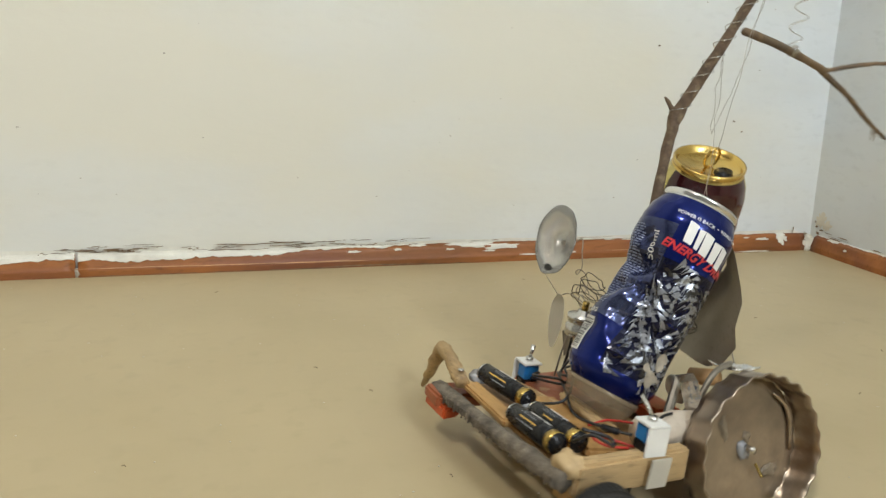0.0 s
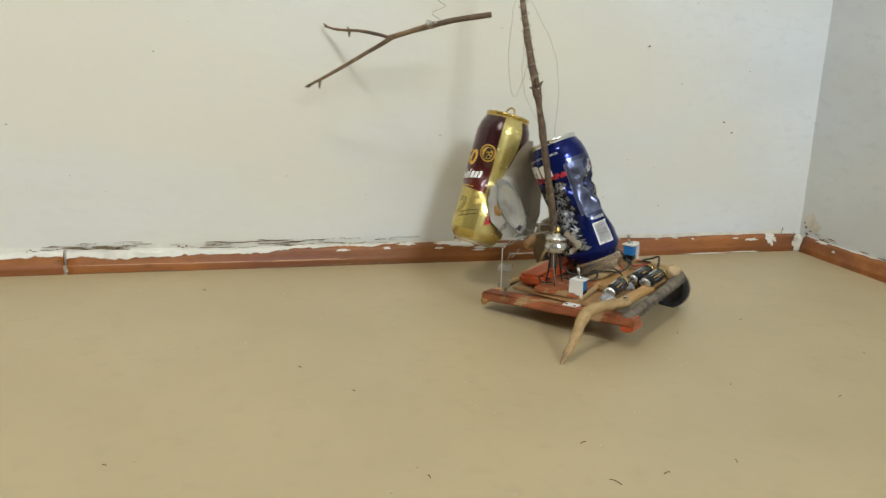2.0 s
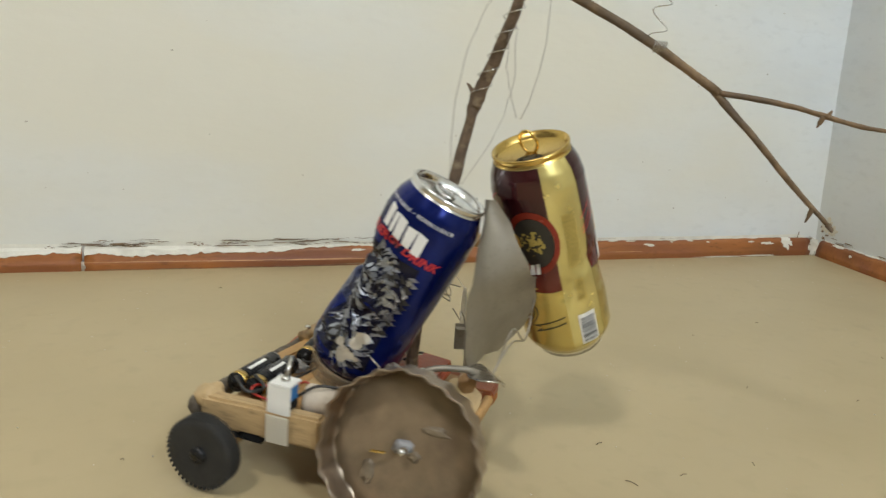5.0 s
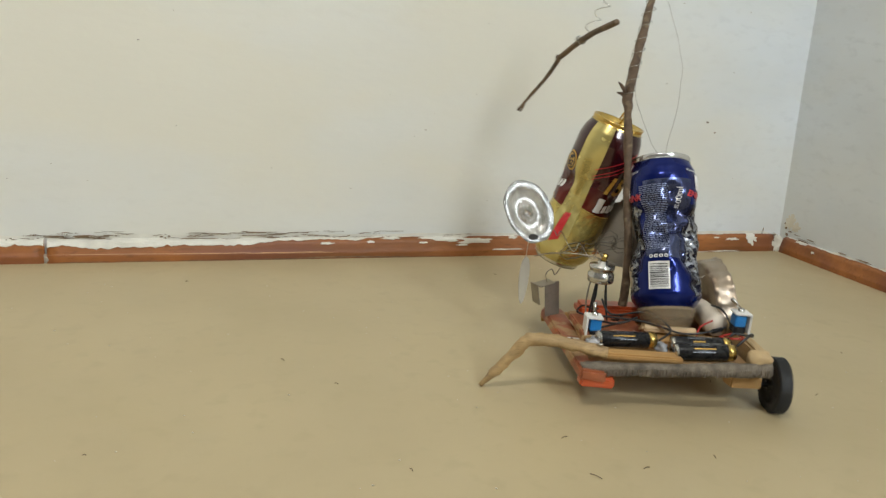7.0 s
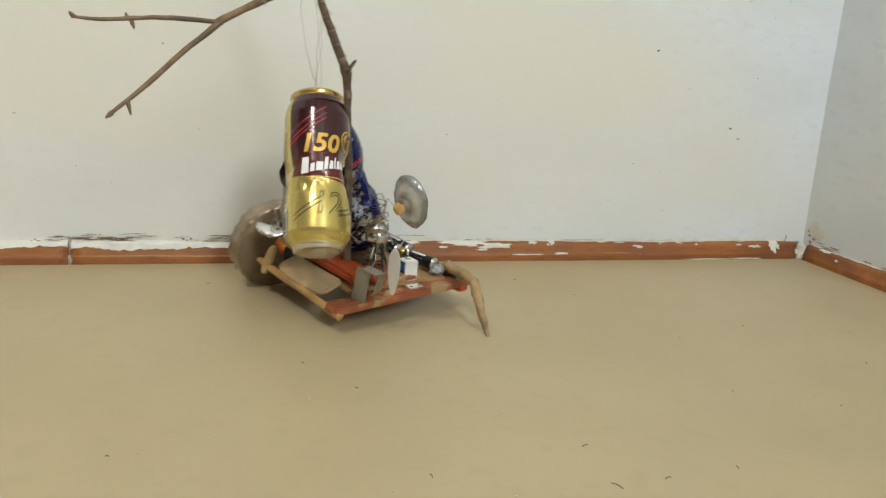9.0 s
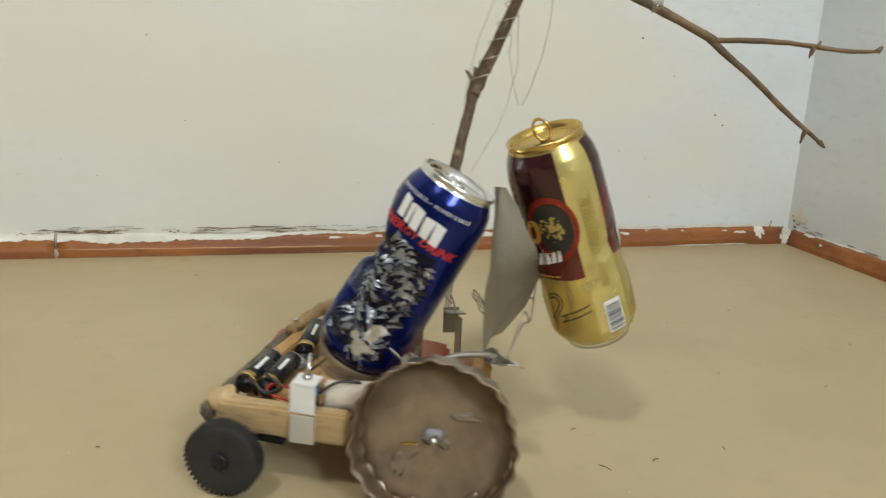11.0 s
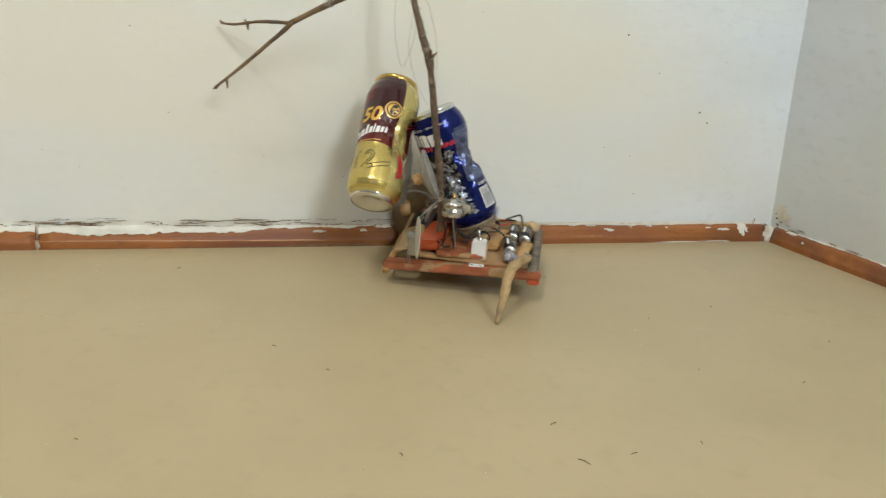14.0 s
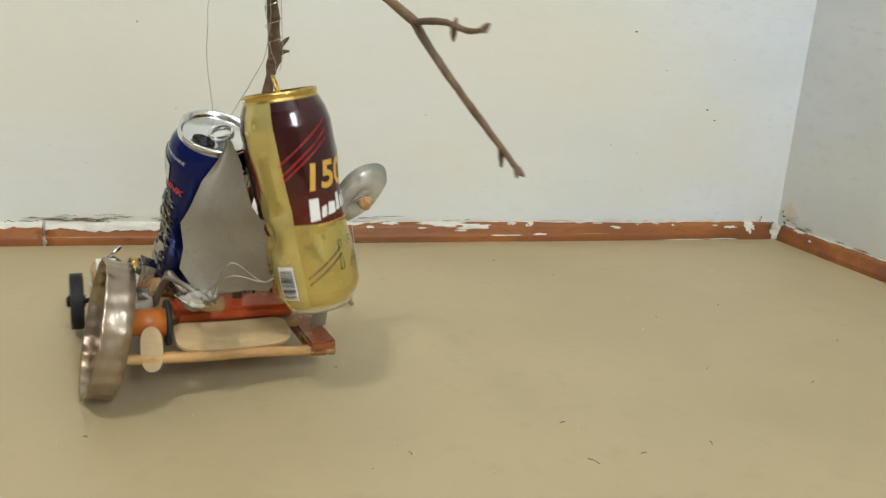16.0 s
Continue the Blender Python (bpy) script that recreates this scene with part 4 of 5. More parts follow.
def blue_can(robot, base, top):
    sh = (Vector(top) - Vector(base)).length / CAN_H
    m = frame_on(base, top)
    # print is laid out by direction seen in the robot's space
    o = -20 - math.degrees(math.atan2((m.to_3x3() @ Vector((1, 0, 0))).y, (m.to_3x3() @ Vector((1, 0, 0))).x))
    # a waist on two sides, the deep fold across the back, and many small crumples between them
    dents = [(12 + o, 0.080, 0.0110, 30, 0.020), (55 + o, 0.098, 0.0070, 18, 0.012), (38 + o, 0.066, 0.0060, 18, 0.012), (150 + o, 0.056, 0.0080, 24, 0.016), (191 + o, 0.102, 0.0040, 24, 0.014),
             (205 + o, 0.050, 0.0025, 30, 0.020), (330 + o, 0.070, 0.0030, 24, 0.016), (112 + o, 0.098, 0.0160, 30, 0.0095), (138 + o, 0.080, 0.0105, 20, 0.010), (86 + o, 0.078, 0.0095, 20, 0.010),
             (112 + o, 0.118, 0.005, 14, 0.009), (128 + o, 0.060, 0.005, 16, 0.010)]
    rng = random.Random(21)
    dents += [(rng.uniform(-15, 205) + o, rng.uniform(0.024, 0.116), rng.uniform(0.0012, 0.0036), rng.uniform(8, 15), rng.uniform(0.004, 0.009)) for _ in range(30)]
    at = can_shape(dents, sh, 0.0026, 3.0)
    can = part("blue_can", can_body(at), "bluecan", robot, "crumpled dark blue drink can leaning over the deck", smooth=True)
    can.matrix_basis = m
    # the silvery reflection off the crumpled back is put into this panel's colour
    part("back_panel", patch(at, [(62 + o, 0.054), (146 + o, 0.050), (146 + o, CAN_H - 0.028), (60 + o, CAN_H - 0.030)], (34, 40), 0.0003), "panelgrey", can, "grey back panel with painted silvery sheen")
    part("rim_band", patch(at, [(0, CAN_H - 0.0055), (360, CAN_H - 0.0055), (360, CAN_H - 0.004), (0, CAN_H - 0.004)], (72, 3), 0.0003), "silver", can, "bare aluminium rim")
    part("foot_band", patch(at, [(0, 0.001), (360, 0.001), (360, 0.0035), (0, 0.0035)], (72, 3), 0.0003), "sheet", can, "bare aluminium foot")
    can_lid(can, "silver", 240 + o, False, sh)
    for k in (0, 1):
        a = (190, 358)[k] + o
        # the maker's name as plain slanted blocks
        for i, w in enumerate((12, 6, 13, 12, 13)):
            x = a - 32 + (0, 14, 22, 37, 51)[i]
            hh = CAN_H - 0.038 - 0.0022 * i * 0.6
            part("name_block", patch(at, [(x, hh), (x + w * 0.86, hh - 0.0006), (x + w - 2.5 + (i % 2) * 2, hh + 0.0150), (x - 2.0, hh + 0.0165 - 0.002 * (i % 2))], (6, 6), 0.0008), "inkwhite", can, "white lettering block")
        lettering("ENERGY DRINK", 0.0090, at, a + 2, CAN_H - 0.045, "inkred", "flavour_words", can, 0.25, turn=-3, bold=0.0003, label="red capital words")
        lettering("POWER IS BACK  •  POWER IS BACK", 0.0038, at, a, CAN_H - 0.0185, "inkwhite", "slogan", can, label="small white slogan round the neck")
        # striped animal print as ragged silver and black flashes
        rng = random.Random(5 + k)
        part("dark_panel", patch(at, [(a - 52, 0.020), (a + 46, 0.020), (a + 40, CAN_H - 0.052), (a - 48, CAN_H - 0.054)], (24, 24), 0.0003), "bluedark", can, "dark patterned panel")
        bs, bk, bc = bmesh.new(), bmesh.new(), bmesh.new()
        for i in range(250):
            x, z = a + rng.uniform(-50, 36), rng.uniform(0.020, CAN_H - 0.058)
            sway = math.sin(x * 0.09 + z * 70)
            l, w, s = rng.uniform(7, 19), rng.uniform(0.0018, 0.0062), 0.008 * sway + rng.uniform(-0.005, 0.005)
            patch(at, [(x, z), (x + l * 0.5, z + s - w / 2), (x + l, z + s), (x + l * 0.5, z + s + w / 2)], (3, 3), 0.0006 + 0.0001 * (i % 3), bs if i % 5 else bk)
        for i in range(9):
            disc_patch(at, a + 16 + rng.uniform(-14, 14), 0.032 + rng.uniform(-0.010, 0.014), rng.uniform(0.0022, 0.0052), 0.0010, rng.uniform(0.5, 1.3), bm=bc, n=10)
        part("muzzle_print", bc, "cream", can, "cream coloured print")
        part("striped_print", bs, "flash", can, "silver grey striped print")
        part("dark_stripe_print", bk, "inkblack", can, "black striped print")
    small_print(at, 78 + o, CAN_H - 0.036, 50, 34, 0.0020, "finegrey", can, seed=4)
    small_print(at, 300 + o, CAN_H - 0.036, 30, 28, 0.0020, "finegrey", can, seed=6)
    lettering("500ml", 0.0085, at, 124 + o, CAN_H - 0.048, "inkwhite", "volume_mark", can, turn=90, label="white volume figures")
    barcode(at, 84 + o, 0.020, 34, 0.028, can, 4)
    b = bmesh.new()
    for k in range(4):
        disc_patch(at, 72 + o + k * 8, 0.0535, 0.0018, hole=0.55, bm=b, n=14)
    part("recycling_marks", b, "inkwhite", can)
    return can


def gold_can(robot):
    dents = [(70, 0.070, 0.009, 40, 0.020), (95, 0.100, 0.006, 26, 0.016), (40, 0.090, 0.006, 30, 0.014), (265, 0.080, 0.0022, 30, 0.014), (235, 0.060, 0.002, 20, 0.012), (330, 0.060, 0.0018, 40, 0.012), (180, 0.085, 0.002, 30, 0.012), (120, 0.055, 0.003, 22, 0.010)]
    at = can_shape(dents, 1.0, 0.0013, 9.0)
    can = part("gold_can", can_body(at), "goldpale", robot, "dented gold and maroon beer can hanging by thin wire", smooth=True)
    part("rim_band", patch(at, [(0, CAN_H - 0.0055), (360, CAN_H - 0.0055), (360, CAN_H - 0.004), (0, CAN_H - 0.004)], (72, 3), 0.0003), "brass", can, "gold rim")
    can_lid(can, "brass", 215, True)
    part("foot_dome", lathe([(0.0250, 0.0040), (0.0243, -0.0004), (0.0190, -0.0003), (0.0100, 0.0045), (0.0002, 0.0056)], 40), "silver", can, "bare aluminium foot", smooth=True)
    for k in (0, 1):
        s = 252 + 180 * k  # the gold seam band
        a = s + 90  # middle of the wide panel
        part("maroon_panel", patch(at, [(s + 24, 0.070), (s + 156, 0.062), (s + 156, CAN_H - 0.006), (s + 22, CAN_H - 0.006)], (44, 40), 0.0003), "maroon", can, "dark maroon printed panel")
        part("gold_field", patch(at, [(s + 24, 0.006), (s + 156, 0.006), (s + 156, 0.0615), (s + 24, 0.0695)], (40, 18), 0.0002), "goldcan", can, "gold lower field")
        b = bmesh.new()
        for i, (z0, z1) in enumerate(((0.100, 0.128), (0.104, 0.133), (0.112, 0.140))):
            patch(at, [(s + 18, z0), (s + 90, z1), (s + 90, z1 + 0.0009), (s + 18, z0 + 0.0009)], (20, 1), 0.0006, b)
        part("red_lines", b, "inkred", can, "thin slanting red lines")
        lettering("150", 0.026, at, a - 12, 0.101, "inkgold", "anniversary_mark", can, 0.2, bold=0.0008, label="large yellow figures")
        # the maker's name as one plain slanted script-like bar
        for i, (x, w, tall) in enumerate(((-44, 13, 0.0165), (-29, 8, 0.009), (-19, 12, 0.009), (-5, 7, 0.0135), (4, 7, 0.009), (13, 3.5, 0.0125), (18.5, 8, 0.009), (28, 7, 0.009), (37, 6, 0.009))):
            z = 0.070 + (x + 46) * 0.00010
            part("name_block", patch(at, [(a + x, z), (a + x + w, z + 0.0007), (a + x + w + 1.5, z + tall), (a + x + 2.5, z + tall - 0.001 * (i % 2))], (5, 5), 0.0008), "inkwhite", can, "white lettering block")
        small_print(at, a, 0.0665, 70, 1, 0.002, "inkgold", can, seed=9)
        rng = random.Random(3)
        b = bmesh.new()
        if k == 0:
            part("emblem", disc_patch(at, a + 48, 0.110, 0.0105, 0.0006), "inkgold", can, "round gold emblem")
            part("emblem_ring", disc_patch(at, a + 48, 0.110, 0.0088, 0.0009, hole=0.82), "inkblack", can)
            for i in range(14):
                disc_patch(at, a + 48 + rng.uniform(-9, 9), 0.110 + rng.uniform(-0.005, 0.005), rng.uniform(0.0008, 0.002), 0.0009, rng.uniform(0.5, 1.6), bm=b, n=8)
            part("emblem_marks", b, "inkblack", can)
        else:
            part("emblem", disc_patch(at, a + 42, 0.104, 0.0185, 0.0006, 1.35, hole=0.80), "inkrust", can, "rust red oval border")
            part("emblem_field", disc_patch(at, a + 42, 0.104, 0.0146, 0.0006, 1.35), "inkblack", can, "dark oval field")
            for i in range(44):
                r0, w0 = rng.uniform(0.0, 9.0), rng.uniform(0, 6.283)
                disc_patch(at, a + 42 + 1.6 * r0 * math.cos(w0), 0.104 + 0.0014 * r0 * math.sin(w0), rng.uniform(0.0006, 0.0015), 0.0009 + 0.00002 * i, rng.uniform(0.4, 1.8), bm=b, n=8)
            part("emblem_marks", b, "inkbrown", can, "gold marks on the dark oval")
        lettering("12", 0.032, at, a + 2, 0.040, "inkblack", "degree_mark", can, 0.1, outline=True, label="large outlined figures")
        b = bmesh.new()
        for z in (0.024, 0.029):
            patch(at, [(a - 60, z), (a - 8, z + 0.018), (a - 8, z + 0.0187), (a - 60, z + 0.0007)], (14, 1), 0.0007, b)
            patch(at, [(a + 20, z + 0.004), (a + 62, z + 0.012), (a + 62, z + 0.0127), (a + 20, z + 0.0047)], (14, 1), 0.0007, b)
        part("slant_lines", b, "inkblack", can)
        small_print(at, s - 8, 0.100, 74, 9, 1.9, "inkbrown", can, upright=True, seed=12 + k)
        small_print(at, s - 6, 0.060, 30, 6, 2.0, "inkbrown", can, upright=True, seed=15 + k)
        if k == 0:
            barcode(at, s, 0.014, 24, 0.026, can, 8)
        else:
            part("red_tongue", patch(at, [(s - 8, 0.024), (s + 8, 0.030), (s + 9, 0.060), (s - 5, 0.058)], (6, 8), 0.0009), "inkred", can, "red printed stripe")
    return can


# ---------------------------------------------------------------- wheels
def small_wheel(robot):
    w = part("small_wheel", lathe([(0.0172, -0.0053), (0.0218, -0.0057), (0.0238, -0.0046), (0.0238, 0.0046), (0.0218, 0.0057), (0.0172, 0.0053), (0.0170, 0.0)], 60, pose(0, 0, 0, 0, 90, 0)),
             "tyre", robot, "black rubber wheel with a toothed tread", smooth=True)
    b = bmesh.new()
    for k in range(44):
        a = 2 * math.pi * k / 44
        box((0.0105, 0.0018, 0.0022), Matrix.Rotation(a, 4, "X") @ pose(0, 0, 0.0240), 0.0, b)
    part("tread_teeth", b, "tyre", w)
    part("rim", lathe([(0.0050, -0.0040), (0.0168, -0.0026), (0.0174, -0.0041), (0.0174, 0.0041), (0.0168, 0.0026), (0.0050, 0.0040)], 40, pose(0, 0, 0, 0, 90, 0)), "rim", w, smooth=True)
    b = bmesh.new()
    for k in range(6):
        box((0.0070, 0.0024, 0.011), Matrix.Rotation(k * math.pi / 3, 4, "X") @ pose(0, 0, 0.0105), 0.0005, b)
    part("spokes", b, "rim", w)
    part("hub", lathe([(0.0, -0.0085), (0.0035, -0.0085), (0.0055, -0.0070), (0.0055, 0.0070), (0.0, 0.0070)], 20, pose(0, 0, 0, 0, 90, 0)), "dark", w, smooth=True)
    return w


def big_wheel(robot):
    def crimp(a, z, r):
        return r + ((0.0011 if abs(z) > 0.0082 else 0.0004) * math.sin(23 * a) + 0.0007 * math.sin(7 * a + 1) + 0.0008 * noise.noise(Vector((math.cos(a) * 4, math.sin(a) * 4, z * 90)))) * (1 if r > 0.045 else 0)

    m = pose(0, 0, 0, 0, -90, 0)  # open side to the robot's outside
    prof = [(0.0530, -0.010), (0.0548, -0.009), (0.0552, -0.004), (0.0550, 0.004), (0.0556, 0.0085), (0.0562, 0.0100), (0.0556, 0.0108), (0.0545, 0.0098), (0.0540, 0.004), (0.0538, -0.0075), (0.0525, -0.0085)]
    prof = [(q * 0.935, z) for q, z in prof]
    w = part("big_wheel", lathe(prof, 136, m, crimp), "tin", robot, "crimped tin lid used as a wheel", smooth=True)
    b = lathe([(0.0002, -0.0085), (0.02, -0.0082), (0.04, -0.0088), (0.0496, -0.0085), (0.0497, -0.0102), (0.03, -0.0105), (0.0002, -0.0103)], 48, m)
    part("wheel_face", b, "pan", w, "brown stained wheel face", smooth=True)
    torn = [(0.020 * math.cos(k) * (1 + 0.35 * noise.noise(Vector((math.cos(k) * 2, math.sin(k) * 2, 4.0)))), 0.0105 * math.sin(k) * (1 + 0.5 * noise.noise(Vector((math.cos(k) * 3, math.sin(k) * 3, 9.0)))))
            for k in [2 * math.pi * j / 30 for j in range(30)]]
    part("metal_patch", plate(torn, 0.0010, pose(0.0094, 0.0255, -0.004, 0, 90, 0) @ Matrix.Rotation(radians(72), 4, "Z"), lambda v: v + Vector((0, 0, 0.0012 * noise.noise(v * 140))), 2), "patchgrey", w, "torn grey metal patch")
    part("fold", tube([(0.0066, -0.028, -0.033), (0.006, -0.011, -0.044), (0.0062, 0.016, -0.040)], [0.0010, 0.0022, 0.0010], 8, 0.3), "tin", w, smooth=True)
    part("hub_screw", lathe([(0.0, 0.012), (0.0022, 0.012), (0.0026, 0.003), (0.0, 0.003)], 12, pose(0.010, 0, 0, 0, -90, 0)), "steel", w, "steel screw", smooth=True)
    part("hub_glue", blob((0.0075, 0.002, 0.001), (0.003, 0.007, 0.005), 3.0, 0.5), "glue", w, smooth=True)
    for y, z, sy, sz, seed in ((-0.018, 0.014, 0.008, 0.003, 1.0), (0.024, -0.020, 0.004, 0.007, 5.0), (-0.006, -0.004, 0.004, 0.003, 7.0)):
        part("glue_smear", blob((0.0080, y, z), (0.0010, sy, sz), seed, 0.8, sub=3), "smear", w, "dried brown glue smear", smooth=True)
    part("hub_pin", tube([(0.003, 0.012, -0.004), (-0.002, 0.020, -0.003)], 0.0010, 6), "brass", w)
    return w


# ---------------------------------------------------------------- the robot's deck
def battery(robot, p0, p1, seed, label):
    l = (Vector(p1) - Vector(p0)).length
    b = part("battery", lathe([(0.0, 0.0), (0.0066, 0.0), (0.0072, 0.0008), (0.0072, l - 0.002), (0.0064, l - 0.0012), (0.0028, l - 0.0012), (0.0028, l), (0.0, l)], 24), "dark", robot, label, smooth=True)
    b.matrix_basis = frame_on(p0, p1)
    part("gold_end", lathe([(0.00735, l - 0.0085), (0.00738, l - 0.0024)], 24), "brass", b, smooth=True)
    part("steel_cap", lathe([(0.0, -0.0004), (0.0068, -0.0004), (0.0074, 0.0016)], 24), "steel", b, smooth=True)
    up = b.matrix_basis.to_3x3().transposed() @ Vector((0, 0, 1))
    a_up = math.atan2(up.y, up.x)
    rng = random.Random(seed)
    for j, (da, w, mat) in enumerate(((-0.50, 0.34, "inkwhite"), (0.14, 0.06, "flash"), (0.34, 0.06, "flash"), (0.75, 0.12, "inkgold"), (-1.1, 0.08, "flash"), (1.2, 0.08, "flash"))):
        z = 0.012 + rng.uniform(0.0, 0.006)
        e = z + (rng.uniform(0.018, 0.024) if j == 0 else rng.uniform(0.010, 0.022))
        n, bm = 4, bmesh.new()
        cols = [[bm.verts.new((0.00745 * math.cos(a_up + da + w * k / n), 0.00745 * math.sin(a_up + da + w * k / n), zz)) for zz in (z, e)] for k in range(n + 1)]
        for k in range(n):
            bm.faces.new((cols[k][0], cols[k + 1][0], cols[k + 1][1], cols[k][1]))
        part("printed_bar", bm, mat, b)
    return b


def switch(robot, at, face, tip, tall, foot=True):
    """A white bracket with a blue toggle switch; face: +1 or -1 along x."""
    x, y, z = at
    s = part("switch_bracket", box((0.0018, 0.017, tall), pose(x, y, z + tall / 2), 0.0006), "white", robot, "white plastic switch bracket")
    part("bracket_top", box((0.016, 0.016, 0.0018), pose(x - face * 0.007, y, z + tall + 0.0002), 0.0006), "white", s)
    if foot:
        part("bracket_foot", box((0.013, 0.017, 0.0018), pose(x + face * 0.0074, y, z + 0.0009), 0.0006), "white", s)
        for k in (-0.005, 0.005):
            part("foot_hole", lathe([(0.0, 0.0), (0.0015, 0.0), (0.0015, 0.0003)], 10, pose(x + face * 0.010, y + k, z + 0.0018)), "dark", s)
    part("switch_body", box((0.0105, 0.0125, 0.011), pose(x - face * 0.0085, y, z + tall - 0.0068), 0.0008), "blue", s, "blue switch body")
    part("switch_base", box((0.0105, 0.0128, 0.006), pose(x - face * 0.0085, y, z + tall - 0.0156), 0.0005), "dark", s)
    bx = Vector((x - face * 0.0075, y, z + tall))
    part("bushing", lathe([(0.003, 0.0), (0.003, 0.004), (0.0, 0.004)], 14, Matrix.Translation(bx)), "steel", s, smooth=True)
    part("toggle", tube([bx + Vector((0, 0, 0.003)), tip], [0.0012, 0.0019], 10), "steel", s, "steel toggle lever", smooth=True)
    for k in (-0.0035, 0, 0.0035):
        part("terminal", box((0.002, 0.001, 0.005), pose(x - face * 0.0085, y + k, z + tall - 0.0205)), "brass", s)


def deck(r):
    part("deck", box((0.140, 0.128, 0.0045), pose(0.100, -0.055, 0.0405, 0, 2, 0), 0.0012, jitter=0.0006), "tan", r, "thin tan fibreboard deck")
    part("front_rail", tube([(0.016, 0.020, 0.0455), (0.06, 0.023, 0.043), (0.12, 0.0245, 0.0385), (0.180, 0.027, 0.0350)], [0.0062, 0.0060, 0.0056, 0.0062], 12, 0.35, 260), "bark", r, "grey bark-covered stick along the edge", smooth=True)
    for k in range(46):
        u = (k + 0.35 * math.sin(k * 5.1)) / 45.3
        part("bark_notch", tube([(0.020 + 0.156 * u, 0.0264 + 0.0058 * u, 0.0475 - 0.0100 * u), (0.0195 + 0.156 * u, 0.0266 + 0.0058 * u, 0.0418 - 0.0100 * u + 0.0012 * math.sin(k * 2.3))], 0.0008, 5), "bark", r)
    part("side_rail", box((0.012, 0.088, 0.022), pose(0.0205, -0.030, 0.047, -1, 0, 2), 0.002, jitter=0.0012), "rail", r, "pale split wood rail")
    part("rail_end", blob((0.0240, 0.0130, 0.0520), (0.0105, 0.0095, 0.0090), 2.0, 0.35, sub=3), "pale", r, "chewed pale wood end", smooth=True)
    part("spacer", box((0.012, 0.032, 0.007), pose(0.022, -0.016, 0.034), 0.001), "dark", r)
    part("axle_block", box((0.030, 0.016, 0.013), pose(0.0285, -0.002, 0.0275, 0, 0, 8), 0.0015, jitter=0.0008), "wood", r, "small orange-brown wood block")
    part("axle", tube([(0.004, 0.0008, 0.0252), (0.030, 0.0008, 0.0252)], 0.0024, 10), "dark", r)
    part("edge_plank", box((0.023, 0.184, 0.0105), pose(0.1765, -0.055, 0.0300, 0, 0, 3.5) @ pose(0, 0, 0, 1.5, -4, 0), 0.002, jitter=0.0009), "red", r, "worn red painted plank")
    part("red_stub", box((0.030, 0.014, 0.009), pose(0.166, 0.028, 0.0265, 0, 0, 4), 0.0018, jitter=0.0008), "redbar", r, "short red painted stick end")
    part("back_twig", tube([(0.025, -0.153, 0.0370), (0.08, -0.151, 0.0330), (0.14, -0.1465, 0.0285), (0.193, -0.1420, 0.0225)], [0.0038, 0.0042, 0.0040, 0.0044], 12, 0.25), "wood", r, "peeled brown twig", smooth=True)
    b = bmesh.new()
    for k in range(9):
        c = Vector((0.172 + 0.0016 * k, -0.1437 + 0.00012 * k, 0.0246 - 0.00015 * k))
        tube([c + Vector((0, 0.0048 * math.cos(a), 0.0048 * math.sin(a))) for a in [2 * math.pi * j / 10 for j in range(11)]], 0.0004, 5, bm=b, steps=1, caps=False)
    part("copper_binding", b, "copper", r, "bright copper wire binding")
    rounded = [(0.046 * math.copysign(abs(math.cos(a)) ** 0.35, math.cos(a)), 0.0155 * math.copysign(abs(math.sin(a)) ** 0.45, math.sin(a))) for a in [2 * math.pi * k / 32 for k in range(32)]]
    part("wood_spatula", plate(rounded, 0.003, pose(0.110, -0.1320, 0.0375, 22, 3, 5), lambda v: v + Vector((0, 0, 0.004 * (v.x / 0.046) ** 2)), 2), "pale", r, "flat pale wooden spatula end")
    part("red_bar", box((0.098, 0.030, 0.012), pose(0.117, -0.101, 0.0515, 6, 2, 2), 0.0035, jitter=0.001), "redbar", r, "glossy red painted bar")
    part("red_panel", box((0.062, 0.055, 0.006), pose(0.141, -0.062, 0.0450, 0, 2, 5), 0.0012, jitter=0.002), "red", r, "broken red painted panel")
    part("broken_edge", box((0.058, 0.006, 0.0065), pose(0.142, -0.0335, 0.0450, 0, 2, 8), 0.001, jitter=0.0025), "pale", r, "splintered pale edge")
    part("centre_slab", box((0.086, 0.034, 0.007), pose(0.083, -0.034, 0.0455, 3, 1, -4), 0.002, jitter=0.0012), "wood", r, "worn light wood slab")
    part("front_slat", box((0.070, 0.013, 0.006), pose(0.126, 0.0115, 0.0455, -4, 2, -3), 0.0015, jitter=0.0012), "wood", r, "small light wood slat")
    part("leg", tube([(0.157, 0.0185, 0.0487), (0.168, 0.0165, 0.0490), (0.195, 0.0110, 0.0515), (0.2225, 0.0060, 0.0500), (0.230, 0.0040, 0.0430), (0.246, 0.0020, 0.0205), (0.2620, 0.0, 0.0012)],
                     [0.0046, 0.0056, 0.0053, 0.0058, 0.0058, 0.0046, 0.0020], 12, 0.45, 160), "legwood", r, "bent whittled stick leg touching the floor", smooth=True)
    part("leg_screw", lathe([(0.0, 0.0012), (0.0022, 0.001), (0.0026, 0.0)], 12, pose(0.164, 0.0175, 0.0550)), "steel", r, smooth=True)
    battery(r, (0.1625, -0.002, 0.0535), (0.1085, -0.0105, 0.0535), 3, "black single battery with gold end")
    battery(r, (0.0965, 0.0090, 0.0515), (0.0430, 0.0075, 0.0545), 6, "black battery with gold end")
    battery(r, (0.0955, -0.0065, 0.0525), (0.0420, -0.0080, 0.0550), 9, "black battery with gold end")
